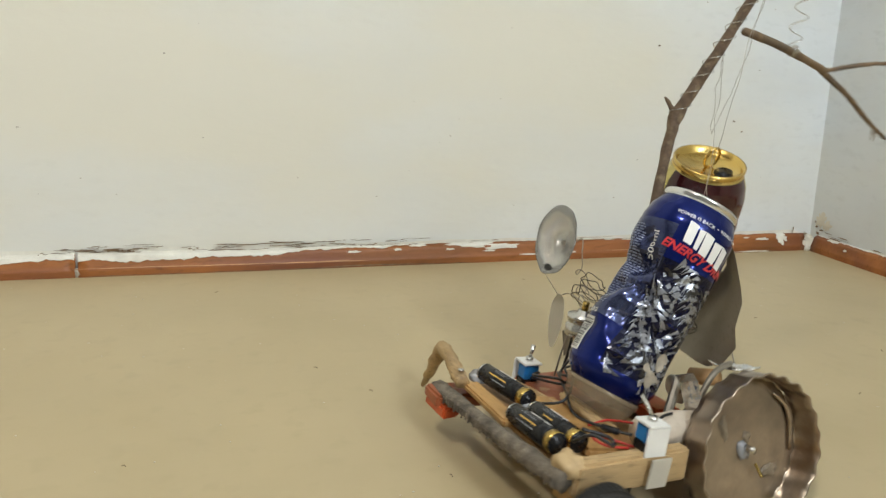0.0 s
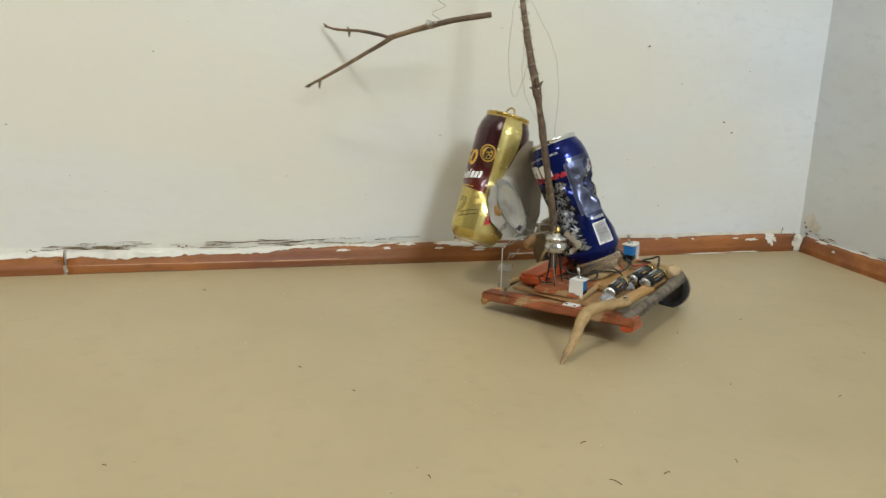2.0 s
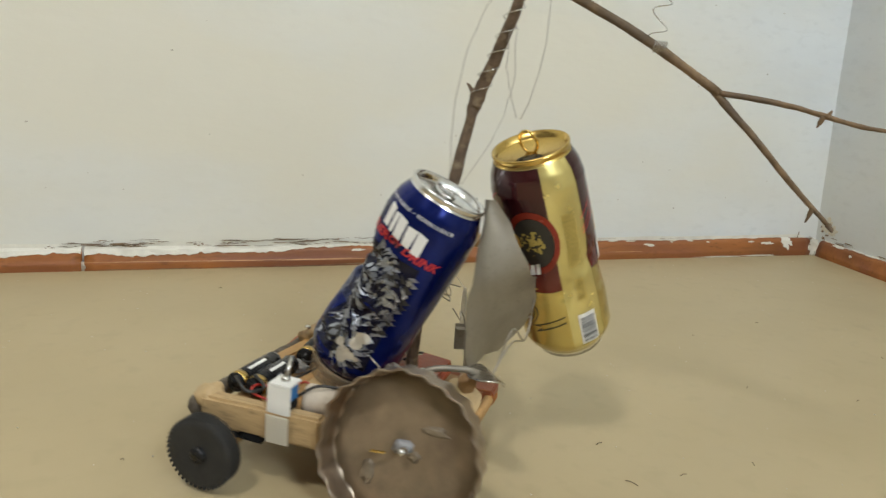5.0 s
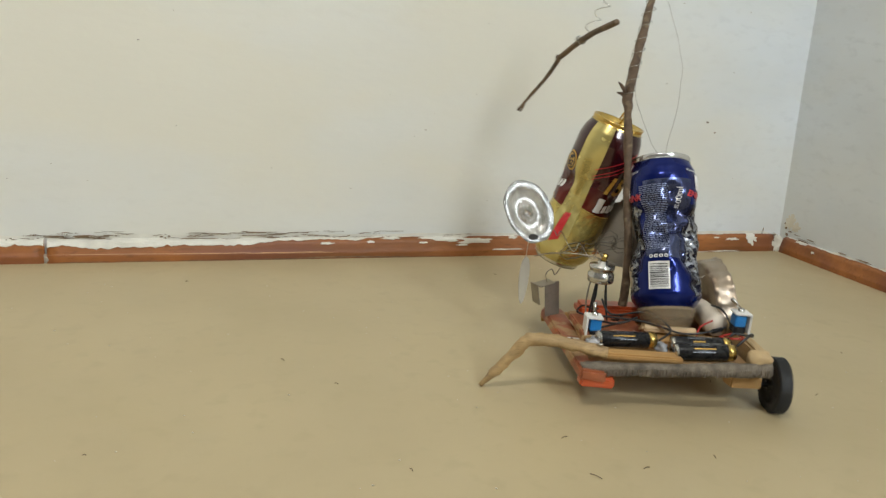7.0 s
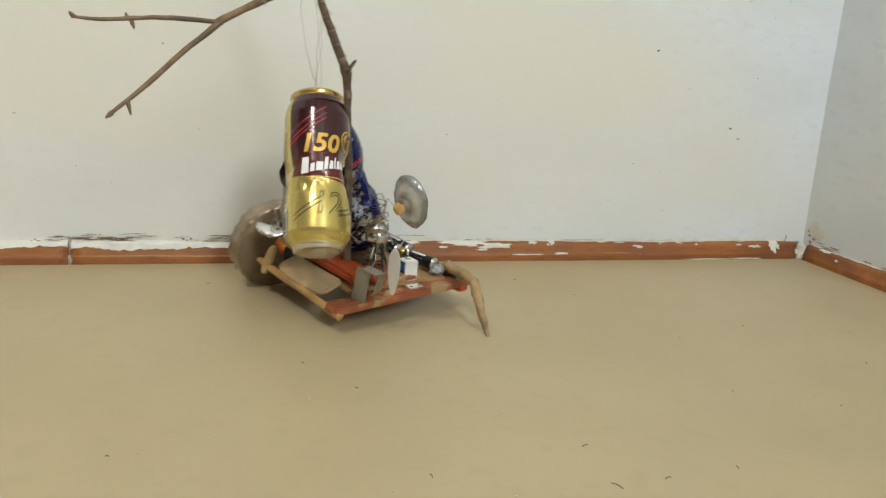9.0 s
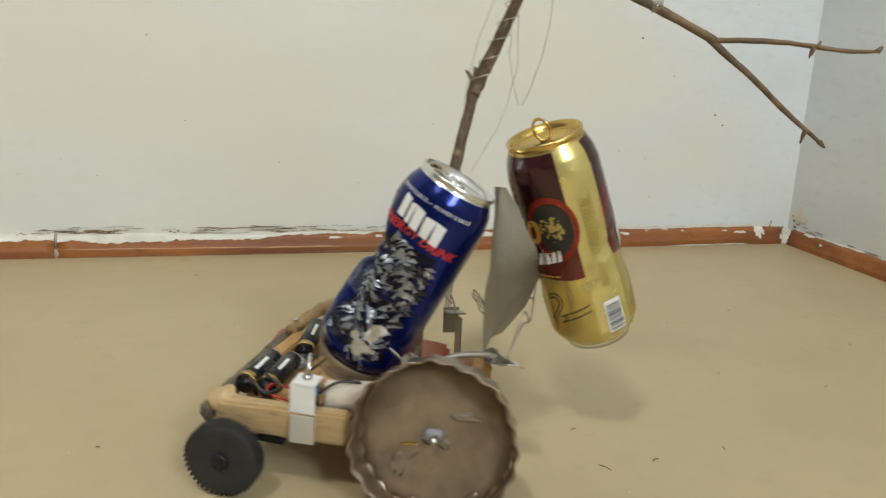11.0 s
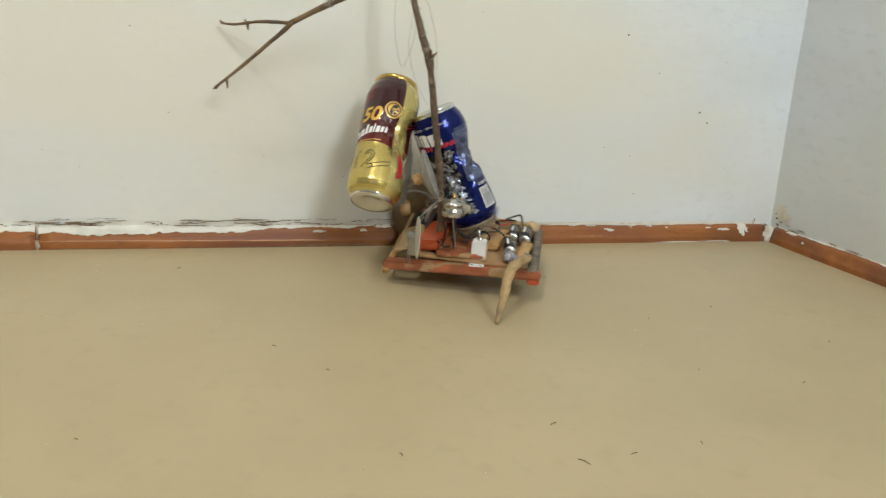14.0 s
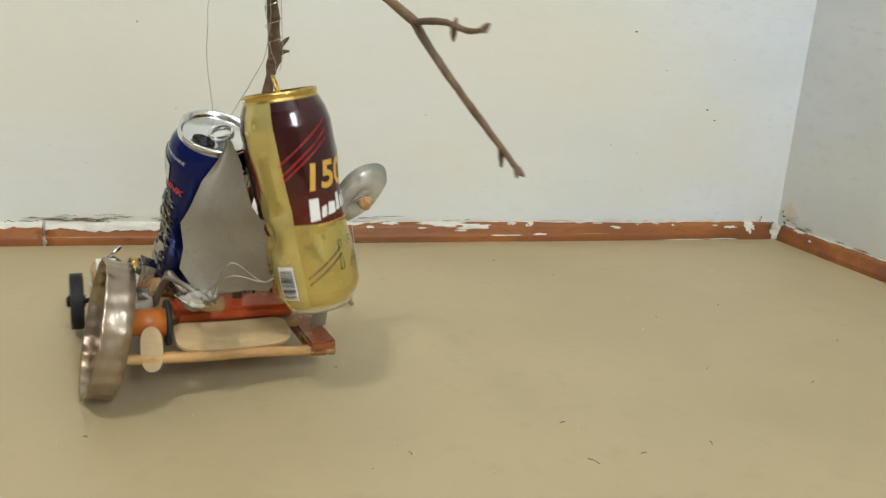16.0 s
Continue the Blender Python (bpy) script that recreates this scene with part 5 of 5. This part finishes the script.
    part("battery_glue", blob((0.1660, -0.001, 0.0485), (0.0075, 0.0085, 0.0060), 1.0, 0.4, sub=3), "glue", r, "clear lump of glue", smooth=True)
    part("battery_glue", blob((0.1035, -0.008, 0.0480), (0.0055, 0.0085, 0.0050), 4.0, 0.4, sub=3), "glue", r, smooth=True)
    switch(r, (0.1672, -0.0385, 0.0350), 1, Vector((0.1606, -0.041, 0.0750)), 0.0268)
    switch(r, (0.0158, -0.0440, 0.0560), -1, Vector((0.0344, -0.0423, 0.0893)), 0.0200, False)
    part("bracket_tail", box((0.0016, 0.016, 0.020), pose(0.0112, -0.046, 0.0475, 0, -3, 3), 0.0005), "milky", r, "glossy white strip")
    # drive
    part("motor", tube([(0.040, -0.052, 0.0585), (0.042, -0.080, 0.0600), (0.043, -0.104, 0.0590)], [0.0105, 0.0115, 0.0105], 18, 0.1, 90), "tape", r, "motor wrapped in pale tape", smooth=True)
    part("gear_hub", tube([(0.034, -0.1290, 0.0560), (0.060, -0.1265, 0.0530)], [0.0100, 0.0115], 18), "orange", r, "orange plastic gear hub", smooth=True)
    part("drive_disc", lathe([(0.0, -0.002), (0.0175, -0.002), (0.0182, 0.0), (0.0175, 0.002), (0.0, 0.002)], 32, pose(0.0615, -0.1225, 0.0510, 0, 90, 0)), "tyre", r, "black rubber disc", smooth=True)
    tongue = [(0.0080 * math.cos(a), 0.017 * math.copysign(abs(math.sin(a)) ** 0.6, math.sin(a))) for a in [2 * math.pi * k / 24 for k in range(24)]]
    part("wood_tongue", plate(tongue, 0.0032, pose(0.0468, -0.1500, 0.0420, 68, 0, 0), None, 1), "pale", r, "rounded wooden tongue")
    part("plastic_disc", lathe([(0.0, 0.0), (0.010, 0.0), (0.0112, 0.0015), (0.010, 0.003), (0.0, 0.003)], 24, pose(0.083, -0.116, 0.0680, 75, 10, 0)), "milky", r, "small milky plastic disc", smooth=True)
    for p, q in (((0.055, -0.085, 0.052), (0.066, -0.100, 0.084)), ((0.066, -0.100, 0.084), (0.078, -0.118, 0.070))):
        part("motor_strap", tube([p, q], 0.0032, 8), "sheet", r)
    part("foil_strip", plate([(-0.006, -0.018), (0.006, -0.016), (0.008, 0.016), (-0.005, 0.018)], 0.0006, pose(0.048, -0.098, 0.080, 70, 20, 30), lambda v: v + Vector((0, 0, 0.003 * math.sin(v.y * 200))), 3), "foil", r, "bent foil strip")
    # blue can's seat
    part("can_seat", lathe([(0.0180, 0.0), (0.0225, 0.002), (0.0248, 0.009), (0.0268, 0.0145), (0.0275, 0.0175), (0.0268, 0.0178), (0.0238, 0.0095), (0.0, 0.007)], 40, frame_on((0.0884, -0.0490, 0.0535), (0.0892, -0.0548, 0.0662))), "amber", r, "amber tinted plastic cup holding the can", smooth=True)
    part("can_wedge", box((0.052, 0.018, 0.007), pose(0.088, -0.045, 0.0525, 24, 0, 0), 0.002, jitter=0.001), "pale", r, "pale wooden wedge")
    # potentiometer and its mount
    c = Vector((0.151, -0.0755, 0.0880))
    pot = part("potentiometer", lathe([(0.0, -0.002), (0.0120, -0.002), (0.0127, -0.001), (0.0127, 0.006), (0.0112, 0.0075), (0.0112, 0.0105), (0.0122, 0.0110), (0.0122, 0.0145), (0.0050, 0.0155), (0.0050, 0.0185), (0.0, 0.0185)], 28, Matrix.Translation(c)), "steel", r, "silver potentiometer", smooth=True)
    part("shaft", tube([c + Vector((0, 0, 0.016)), c + Vector((-0.002, 0.001, 0.0255))], 0.0026, 10), "brass", pot, "brass shaft", smooth=True)
    for dx, dy in ((-0.005, 0.003), (0.004, 0.004), (0.001, -0.006)):
        part("lead", tube([c + Vector((dx, dy, 0.001)), c + Vector((dx * 1.4, dy, -0.018)), c + Vector((dx * 2.2, dy * 1.5, -0.040))], [0.0007, 0.0014, 0.0006], 8), "blackwire", pot, "black sleeved lead", smooth=True)
    part("support_wire", tube([c + Vector((0.009, 0.002, 0.002)), (0.163, -0.070, 0.070), (0.162, -0.066, 0.048)], 0.0008, 6), "wire", r)
    # bent tin bracket on the edge plank
    sh = part("tin_bracket", box((0.017, 0.0010, 0.036), pose(0.1885, -0.1165, 0.0520, 0, 8, 25), 0.0003), "sheet", r, "bent dull tin bracket")
    part("tin_flange", box((0.018, 0.015, 0.0010), pose(0.1990, -0.1105, 0.0695, 0, 12, 25), 0.0003), "sheet", sh)
    part("tin_side", box((0.0010, 0.014, 0.022), pose(0.2075, -0.1065, 0.0590, 0, 14, 25), 0.0003), "sheet", sh)
    part("bracket_wire", tube([(0.196, -0.112, 0.070), (0.199, -0.108, 0.080), (0.194, -0.106, 0.086), (0.190, -0.108, 0.080), (0.186, -0.102, 0.090)], 0.0006, 6), "wire", r)


def dish(r):
    c = Vector((0.2255, -0.0912, 0.1447))
    n = Vector((math.cos(radians(98)), math.sin(radians(98)), 0.38)).normalized()
    m = Matrix.Translation(c) @ n.to_track_quat("Z", "Y").to_matrix().to_4x4() @ Matrix.Diagonal((0.80, 0.96, 1, 1))

    def bent(a, z, rr):
        return rr * (1 + 0.06 * noise.noise(Vector((math.cos(a) * 2, math.sin(a) * 2, 1.5))) + 0.006 * math.sin(11 * a)) * (1.02 + 0.13 * math.cos(2 * (a - 2.36)))

    # a translucent plastic dish, scuffed and greyish, not metal
    d = part("dish", lathe([(0.0002, -0.0065), (0.0055, -0.0065), (0.0064, -0.0048), (0.0085, -0.0045), (0.0100, -0.0060), (0.020, -0.0030), (0.0300, 0.0030), (0.0304, 0.0025), (0.020, -0.0042), (0.0100, -0.0072), (0.0002, -0.0078)], 56, m, bent), "dishy", r,
             "scuffed clear plastic dish on a wire", smooth=True)
    part("dish_back", blob(m @ Vector((0, 0, -0.013)), (0.0055, 0.0055, 0.0060), 2.0, 0.4, sub=3), "wood", d, "amber brown bead behind the dish", smooth=True)
    part("dish_stain", lathe([(0.0002, 0.0), (0.0040, 0.0), (0.0046, 0.0004)], 14, m @ pose(0.006, -0.0255, 0.0012, 12, 0, 0) @ Matrix.Diagonal((1.3, 0.7, 1, 1))), "inkblack", d)
    pin = m @ Vector((0, 0, -0.016))
    wire = [pin, pin + Vector((-0.008, -0.006, 0.010)), pin + Vector((-0.016, -0.002, 0.002))]
    start, end = Vector(wire[-1]), Vector((0.150, -0.075, 0.112))
    for k in range(40):
        u = k / 39
        p = start.lerp(end, u) + Vector((0, 0, -0.010 * math.sin(u * math.pi)))
        a = u * 2 * math.pi * 3.5
        k2 = 0.006 * math.sin(min(1, u * 3) * 1.57) * (1 if 0.25 < u < 0.92 else 0.15)
        wire.append(p + Vector((0.3 * k2 * math.sin(a), k2 * math.cos(a), k2 * math.sin(a))))
    part("dish_wire", tube(wire, 0.00045, 5, steps=2), "wire", r, "curly thin wire", smooth=True)
    b = bmesh.new()
    rng = random.Random(8)
    for cc, rad, loops in ((Vector((0.150, -0.078, 0.118)), 0.010, 3), (Vector((0.178, -0.095, 0.104)), 0.012, 2), (Vector((0.118, -0.140, 0.105)), 0.013, 2), (Vector((0.150, -0.150, 0.095)), 0.010, 2)):
        pts = []
        for k in range(14 * loops):
            a = 2 * math.pi * k / 14
            pts.append(cc + Vector((rad * math.cos(a), rad * 0.6 * math.sin(a + 0.6), rad * 0.7 * math.sin(a) + 0.001 * k / 3)) * 1.0 + Vector((rng.uniform(-1, 1), rng.uniform(-1, 1), rng.uniform(-1, 1))) * 0.0014)
        part("wire_loop", tube(pts, 0.00042, 5, steps=2), "darkwire", r, "tangled thin wire loop", smooth=True)
    pts = [Vector((0.130, -0.088, 0.100)), Vector((0.165, -0.082, 0.109)), Vector((0.196, -0.092, 0.106)), Vector((0.214, -0.098, 0.100))]
    part("support_wire", tube(pts, 0.0006, 6), "wire", r, smooth=True)
    low = m @ Vector((0.0, -0.029, 0.002))
    part("thread", tube([low, (0.2225, -0.0985, 0.0975)], 0.0003, 4), "milky", r)
    pad = [(0.0062 * math.cos(a) * (1.0 + 0.25 * math.sin(a)), 0.0245 * math.sin(a)) for a in [2 * math.pi * k / 28 for k in range(28)]]
    part("paddle", plate(pad, 0.0008, pose(0.2215, -0.1000, 0.0735, 90, 0, 35), None, 1), "milky", r, "thin milky plastic paddle on a thread")


def tin_leaf(r):
    b = bmesh.new()
    left = [(0.101, 0.200), (0.094, 0.185), (0.083, 0.170), (0.074, 0.150), (0.068, 0.139), (0.070, 0.120), (0.067, 0.105), (0.076, 0.090), (0.090, 0.082)]
    right = [(0.103, 0.200), (0.108, 0.186), (0.110, 0.172), (0.113, 0.158), (0.119, 0.149), (0.136, 0.144), (0.141, 0.128), (0.143, 0.104), (0.131, 0.085)]
    rows = []
    for (xl, zl), (xr, zr) in zip(left, right):
        row = []
        for k in range(9):
            u = k / 8
            x, z = xl + (xr - xl) * u, zl + (zr - zl) * u
            y = -0.146 - 0.030 * u * max(0.12, 1 - ((z - 0.138) / 0.060) ** 2) - 0.004 * (0.2 - z) / 0.12 + 0.005 * math.sin(u * 3.1) + 0.0036 * noise.noise(Vector((x * 60, z * 60, 2))) + 0.0016 * noise.noise(Vector((x * 170, z * 170, 7)))
            row.append(Vector((x, y, z)))
        rows.append(row)
    for side in (0.0, 0.0006):
        vs = [[b.verts.new(p + Vector((0, side, 0))) for p in row] for row in rows]
        for r0, r1 in zip(vs, vs[1:]):
            for k in range(8):
                b.faces.new((r0[k], r0[k + 1], r1[k + 1], r1[k]))
    part("tin_leaf", b, "sheet", r, "torn dull tin sheet standing between the cans", smooth=True)
    part("foil_petal", plate([(0.019 * math.cos(a), 0.0125 * math.sin(a)) for a in [2 * math.pi * k / 26 for k in range(26)]], 0.0008, pose(0.078, -0.163, 0.0885, 12, 6, 35),
                             lambda v: v + Vector((0, 0, -0.004 * (v.y / 0.012) ** 2 + 0.0015 * noise.noise(v * 180))), 3), "foil", r, "crumpled silver foil petal", smooth=True)
    part("tan_roll", tube([(0.078, -0.150, 0.078), (0.098, -0.145, 0.072)], 0.0065, 12, 0.2), "tan", r, "small tan paper roll", smooth=True)
    arc = [Vector((0.055, -0.108, 0.062)), Vector((0.060, -0.125, 0.088)), Vector((0.070, -0.150, 0.092)), Vector((0.080, -0.160, 0.086))]
    part("plastic_arch", tube(arc, 0.0022, 8), "sheet", r, "bent dull metal strip", smooth=True)
    b = bmesh.new()
    for s in (0, 1):
        tube([Vector((0.080 + 0.008 * s, -0.166, 0.088)), Vector((0.100, -0.172, 0.105 + 0.01 * s)), Vector((0.125, -0.176, 0.100)), Vector((0.140, -0.176, 0.112 + 0.015 * s)), Vector((0.150, -0.170, 0.106))], 0.0006, 5, bm=b)
    part("leaf_wire", b, "wire", r, "thin bent wire", smooth=True)


def cables(r):
    runs = [("blackwire", 0.0010, [(0.1055, -0.011, 0.0535), (0.092, -0.026, 0.0600), (0.110, -0.045, 0.0680), (0.140, -0.055, 0.0600), (0.148, -0.070, 0.0700)]),
            ("blackwire", 0.0010, [(0.163, -0.035, 0.0500), (0.150, -0.040, 0.0520), (0.128, -0.050, 0.0560), (0.120, -0.040, 0.0640), (0.138, -0.030, 0.0600), (0.152, -0.044, 0.056)]),
            ("blackwire", 0.0010, [(0.150, -0.060, 0.0560), (0.110, -0.040, 0.0600), (0.080, -0.028, 0.0560), (0.052, -0.030, 0.0600), (0.036, -0.042, 0.0610)]),
            ("blackwire", 0.0012, [(0.040, 0.000, 0.0580), (0.028, -0.004, 0.0680), (0.022, -0.016, 0.0630), (0.034, -0.022, 0.0620), (0.044, -0.008, 0.0640)]),
            ("redwire", 0.0009, [(0.030, -0.040, 0.0560), (0.045, -0.028, 0.0560), (0.040, -0.014, 0.0600), (0.028, -0.016, 0.0600), (0.026, -0.032, 0.0580)]),
            ("redwire", 0.0008, [(0.066, -0.030, 0.0540), (0.060, -0.040, 0.0600), (0.046, -0.050, 0.0640)]),
            ("blackwire", 0.0010, [(0.145, -0.085, 0.0500), (0.160, -0.090, 0.0560), (0.168, -0.080, 0.0520), (0.155, -0.075, 0.0500)]),
            ("blackwire", 0.0010, [(0.028, -0.045, 0.0600), (0.034, -0.060, 0.0720), (0.040, -0.075, 0.0720)])]
    for mat, rad, pts in runs:
        part("cable", tube(pts, rad, 8), mat, r, smooth=True)
    part("heat_shrink", tube([(0.052, -0.030, 0.0598), (0.042, -0.036, 0.0608)], 0.0022, 8), "dark", r, smooth=True)
    b = bmesh.new()
    for x, y in ((0.135, -0.060), (0.128, -0.075), (0.150, -0.088)):
        tube([Vector((x + 0.004 * math.cos(a), y + 0.003 * math.sin(a), 0.0500 + 0.0005 * a)) for a in [k * 0.9 for k in range(12)]], 0.0006, 5, bm=b, steps=2)
    part("wire_curls", b, "blackwire", r, smooth=True)


MAST = [(0.1205, -0.0945, 0.0430), (0.1220, -0.0955, 0.100), (0.1300, -0.1040, 0.170), (0.1380, -0.1150, 0.245), (0.1393, -0.1185, 0.263), (0.1293, -0.1402, 0.319), (0.1158, -0.1606, 0.379), (0.0985, -0.1800, 0.440)]


def mast(r):
    part("mast", tube(MAST, [0.0045, 0.0041, 0.0041, 0.0040, 0.0050, 0.0037, 0.0034, 0.0031], 14, 0.38, 190), "twig", r, "rough brown twig standing as a mast", smooth=True)
    c = Vector((0.1395, -0.1180, 0.2600))
    for d, l, rr in ((Vector((0.75, 0.25, 0.9)), 0.019, 0.0026), (Vector((0.2, 0.7, 0.9)), 0.015, 0.0022), (Vector((0.9, -0.2, 0.35)), 0.012, 0.0026)):
        d.normalize()
        part("twig_stub", tube([c, c + d * l * 0.6 + Vector((0, 0, 0.001)), c + d * l], [rr, rr * 0.75, 0.0006], 8, 0.3), "twig", r, smooth=True)
    b = bmesh.new()
    pts = []
    for k in range(120):
        u = k / 119
        z = 0.262 + 0.17 * u
        i = next(i for i in range(len(MAST) - 1) if z <= MAST[i + 1][2])
        f = (z - MAST[i][2]) / (MAST[i + 1][2] - MAST[i][2])
        p = Vector(MAST[i]).lerp(Vector(MAST[i + 1]), f)
        a = u * 2 * math.pi * 13
        pts.append(p + Vector((0.0058 * math.cos(a), 0.0058 * math.sin(a), 0)) * (1 + 0.35 * noise.noise(Vector((k * 0.3, 0, 0)))))
    tube(pts, 0.00035, 4, bm=b, steps=1)
    part("mast_binding", b, "steel", r, "fine wire wound round the mast", smooth=True)
    for a0, z0, end, bow in ((MAST[5], 0.319, (0.100, -0.125, 0.208), (0.012, -0.012)), (MAST[6], 0.379, (0.096, -0.118, 0.207), (-0.014, 0.016)), (MAST[6], 0.379, (0.136, -0.152, 0.252), (0.004, -0.008)), (MAST[5], 0.319, (0.133, -0.149, 0.252), (-0.003, 0.004))):
        s = Vector((a0[0], a0[1], z0))
        e = Vector(end)
        pts = [s.lerp(e, u) + Vector((bow[0] * math.sin(u * 3.14) + 0.003 * noise.noise(Vector((u * 7, z0 * 40, 0))), bow[1] * math.sin(u * 3.14) + 0.003 * noise.noise(Vector((u * 7, z0 * 40, 5))), 0)) for u in [k / 12 for k in range(13)]]
        part("hanging_wire", tube(pts, 0.00024, 4, steps=2), "wire", r, "hair-thin hanging wire", smooth=True)


FK = Vector((0.1902, -0.2689, 0.3013))


def branch(r):
    root, ea, eb = Vector((0.1546, -0.1597, 0.3404)) - FK, Vector((0.2168, -0.3632, 0.2330)) - FK, Vector((0.1791, -0.3762, 0.3014)) - FK
    mid = root.lerp(Vector(), 0.45) + Vector((0.002, 0.0, 0.003))
    b = tube([root, mid, Vector()], [0.0032, 0.0032, 0.0030], 12, 0.2, 150)
    tube([Vector((0, 0.004, 0.001)), ea * 0.35 + Vector((-0.002, 0, -0.001)), ea * 0.7 + Vector((0, 0, -0.0015)), ea], [0.0027, 0.0023, 0.0020, 0.0014], 10, 0.25, 180, bm=b)
    tube([Vector((0, 0.003, 0)), eb * 0.4 + Vector((0.002, 0, 0.002)), eb * 0.8 + Vector((0, 0, -0.001)), eb], [0.0022, 0.0019, 0.0016, 0.0011], 10, 0.25, 180, bm=b)
    br = part("branch", b, "bough", r, "forked dry branch hanging from a coiled wire", smooth=True)
    for p, d, l in ((ea * 0.86, Vector((0.2, 0.1, -1)), 0.012), (ea, Vector((0.3, -0.6, -0.4)), 0.006), (ea, Vector((-0.3, -0.6, -0.6)), 0.006), (eb * 0.62, Vector((0.2, 0.2, -1)), 0.008), (eb * 0.64, Vector((-0.1, -0.3, 1)), 0.005), (eb, Vector((0.2, -0.5, 0.6)), 0.005)):
        d.normalize()
        part("bud", tube([p, p + d * l * 0.6, p + d * l], [0.0020, 0.0014, 0.0005], 7, 0.3), "bough", br, smooth=True)
    hang = mid * 0.8
    top = Vector((0.103, -0.176, 0.432)) - FK
    pts = []
    for k in range(130):
        u = k / 129
        p = hang.lerp(top, u) + Vector((0, -0.012, 0.022)) * math.sin(u * 3.14)
        a = u * 2 * math.pi * 11
        pts.append(p + Vector((0.0058 * math.cos(a), 0.0058 * math.sin(a), 0.001 * math.sin(a))))
    part("coil", tube(pts, 0.00045, 5, steps=1), "steel", br, "springy wire coil", smooth=True)
    b = bmesh.new()
    for k in range(5):
        c = hang + Vector((0.0006 * k, -0.0016 * k, 0.0002 * k))
        tube([c + Vector((0.0042 * math.cos(a), 0, 0.0042 * math.sin(a))) for a in [2 * math.pi * j / 10 for j in range(11)]], 0.0004, 5, bm=b, steps=1, caps=False)
    part("coil_binding", b, "steel", br, smooth=True)
    return br


def build_robot():
    r = thing("junk_robot", "small robot of scrap wood, crushed drink cans, twigs and wire", "robot", pose(*ROBOT[0][1:]))
    deck(r)
    w1, w2 = small_wheel(r), big_wheel(r)
    blue_can(r, (0.0892, -0.0548, 0.0662), (0.0976, -0.1188, 0.2023))
    g = gold_can(r)
    dish(r)
    tin_leaf(r)
    cables(r)
    mast(r)
    return r, w1, w2, g, branch(r)


room()
skirtings()
floor_bits()
robot, wheel_small, wheel_big, can_gold, bough = build_robot()


def motions():
    walk(robot, [(row[0], pose(*row[1:])) for row in ROBOT])
    rows = []
    for t, base, top, turn in SWING:
        m = frame_on(base, top)
        x = m.to_3x3() @ Vector((1, 0, 0))
        rows.append((t, m @ Matrix.Rotation(radians(turn) - math.atan2(x.y, x.x), 4, "Z")))
    walk(can_gold, rows)
    walk(bough, [(row[0], pose(*row[1:])) for row in BOUGH])
    # wheels roll by the way they travel
    ts = [row[0] for row in ROBOT]
    small, big, a, b, last = [], [], 0.0, 0.0, None
    lean = pose(0.0180, -0.1300, 0.0522, 0, 11.5, 0)
    for k in range(161):
        t = k / 10
        x, y, yaw = (float(np.interp(t, ts, [row[i] for row in ROBOT])) for i in (1, 2, 6))
        w = radians(yaw)
        px, py = x + 0.13 * math.sin(w), y - 0.13 * math.cos(w)
        if last:
            step = lambda p, q, lp, lq: (p - lp) * math.sin(w) - (q - lq) * math.cos(w)
            a += step(x, y, last[0], last[1]) / 0.0252
            b += step(px, py, last[2], last[3]) / 0.0507
        last = (x, y, px, py)
        small.append((t, Matrix.Translation((0, 0.0008, 0.0252)) @ Matrix.Rotation(a, 4, "X")))
        big.append((t, lean @ Matrix.Rotation(b + BIG_PHASE, 4, "X")))
    walk(wheel_small, small)
    walk(wheel_big, big)


BIG_PHASE = radians(-105)
motions()
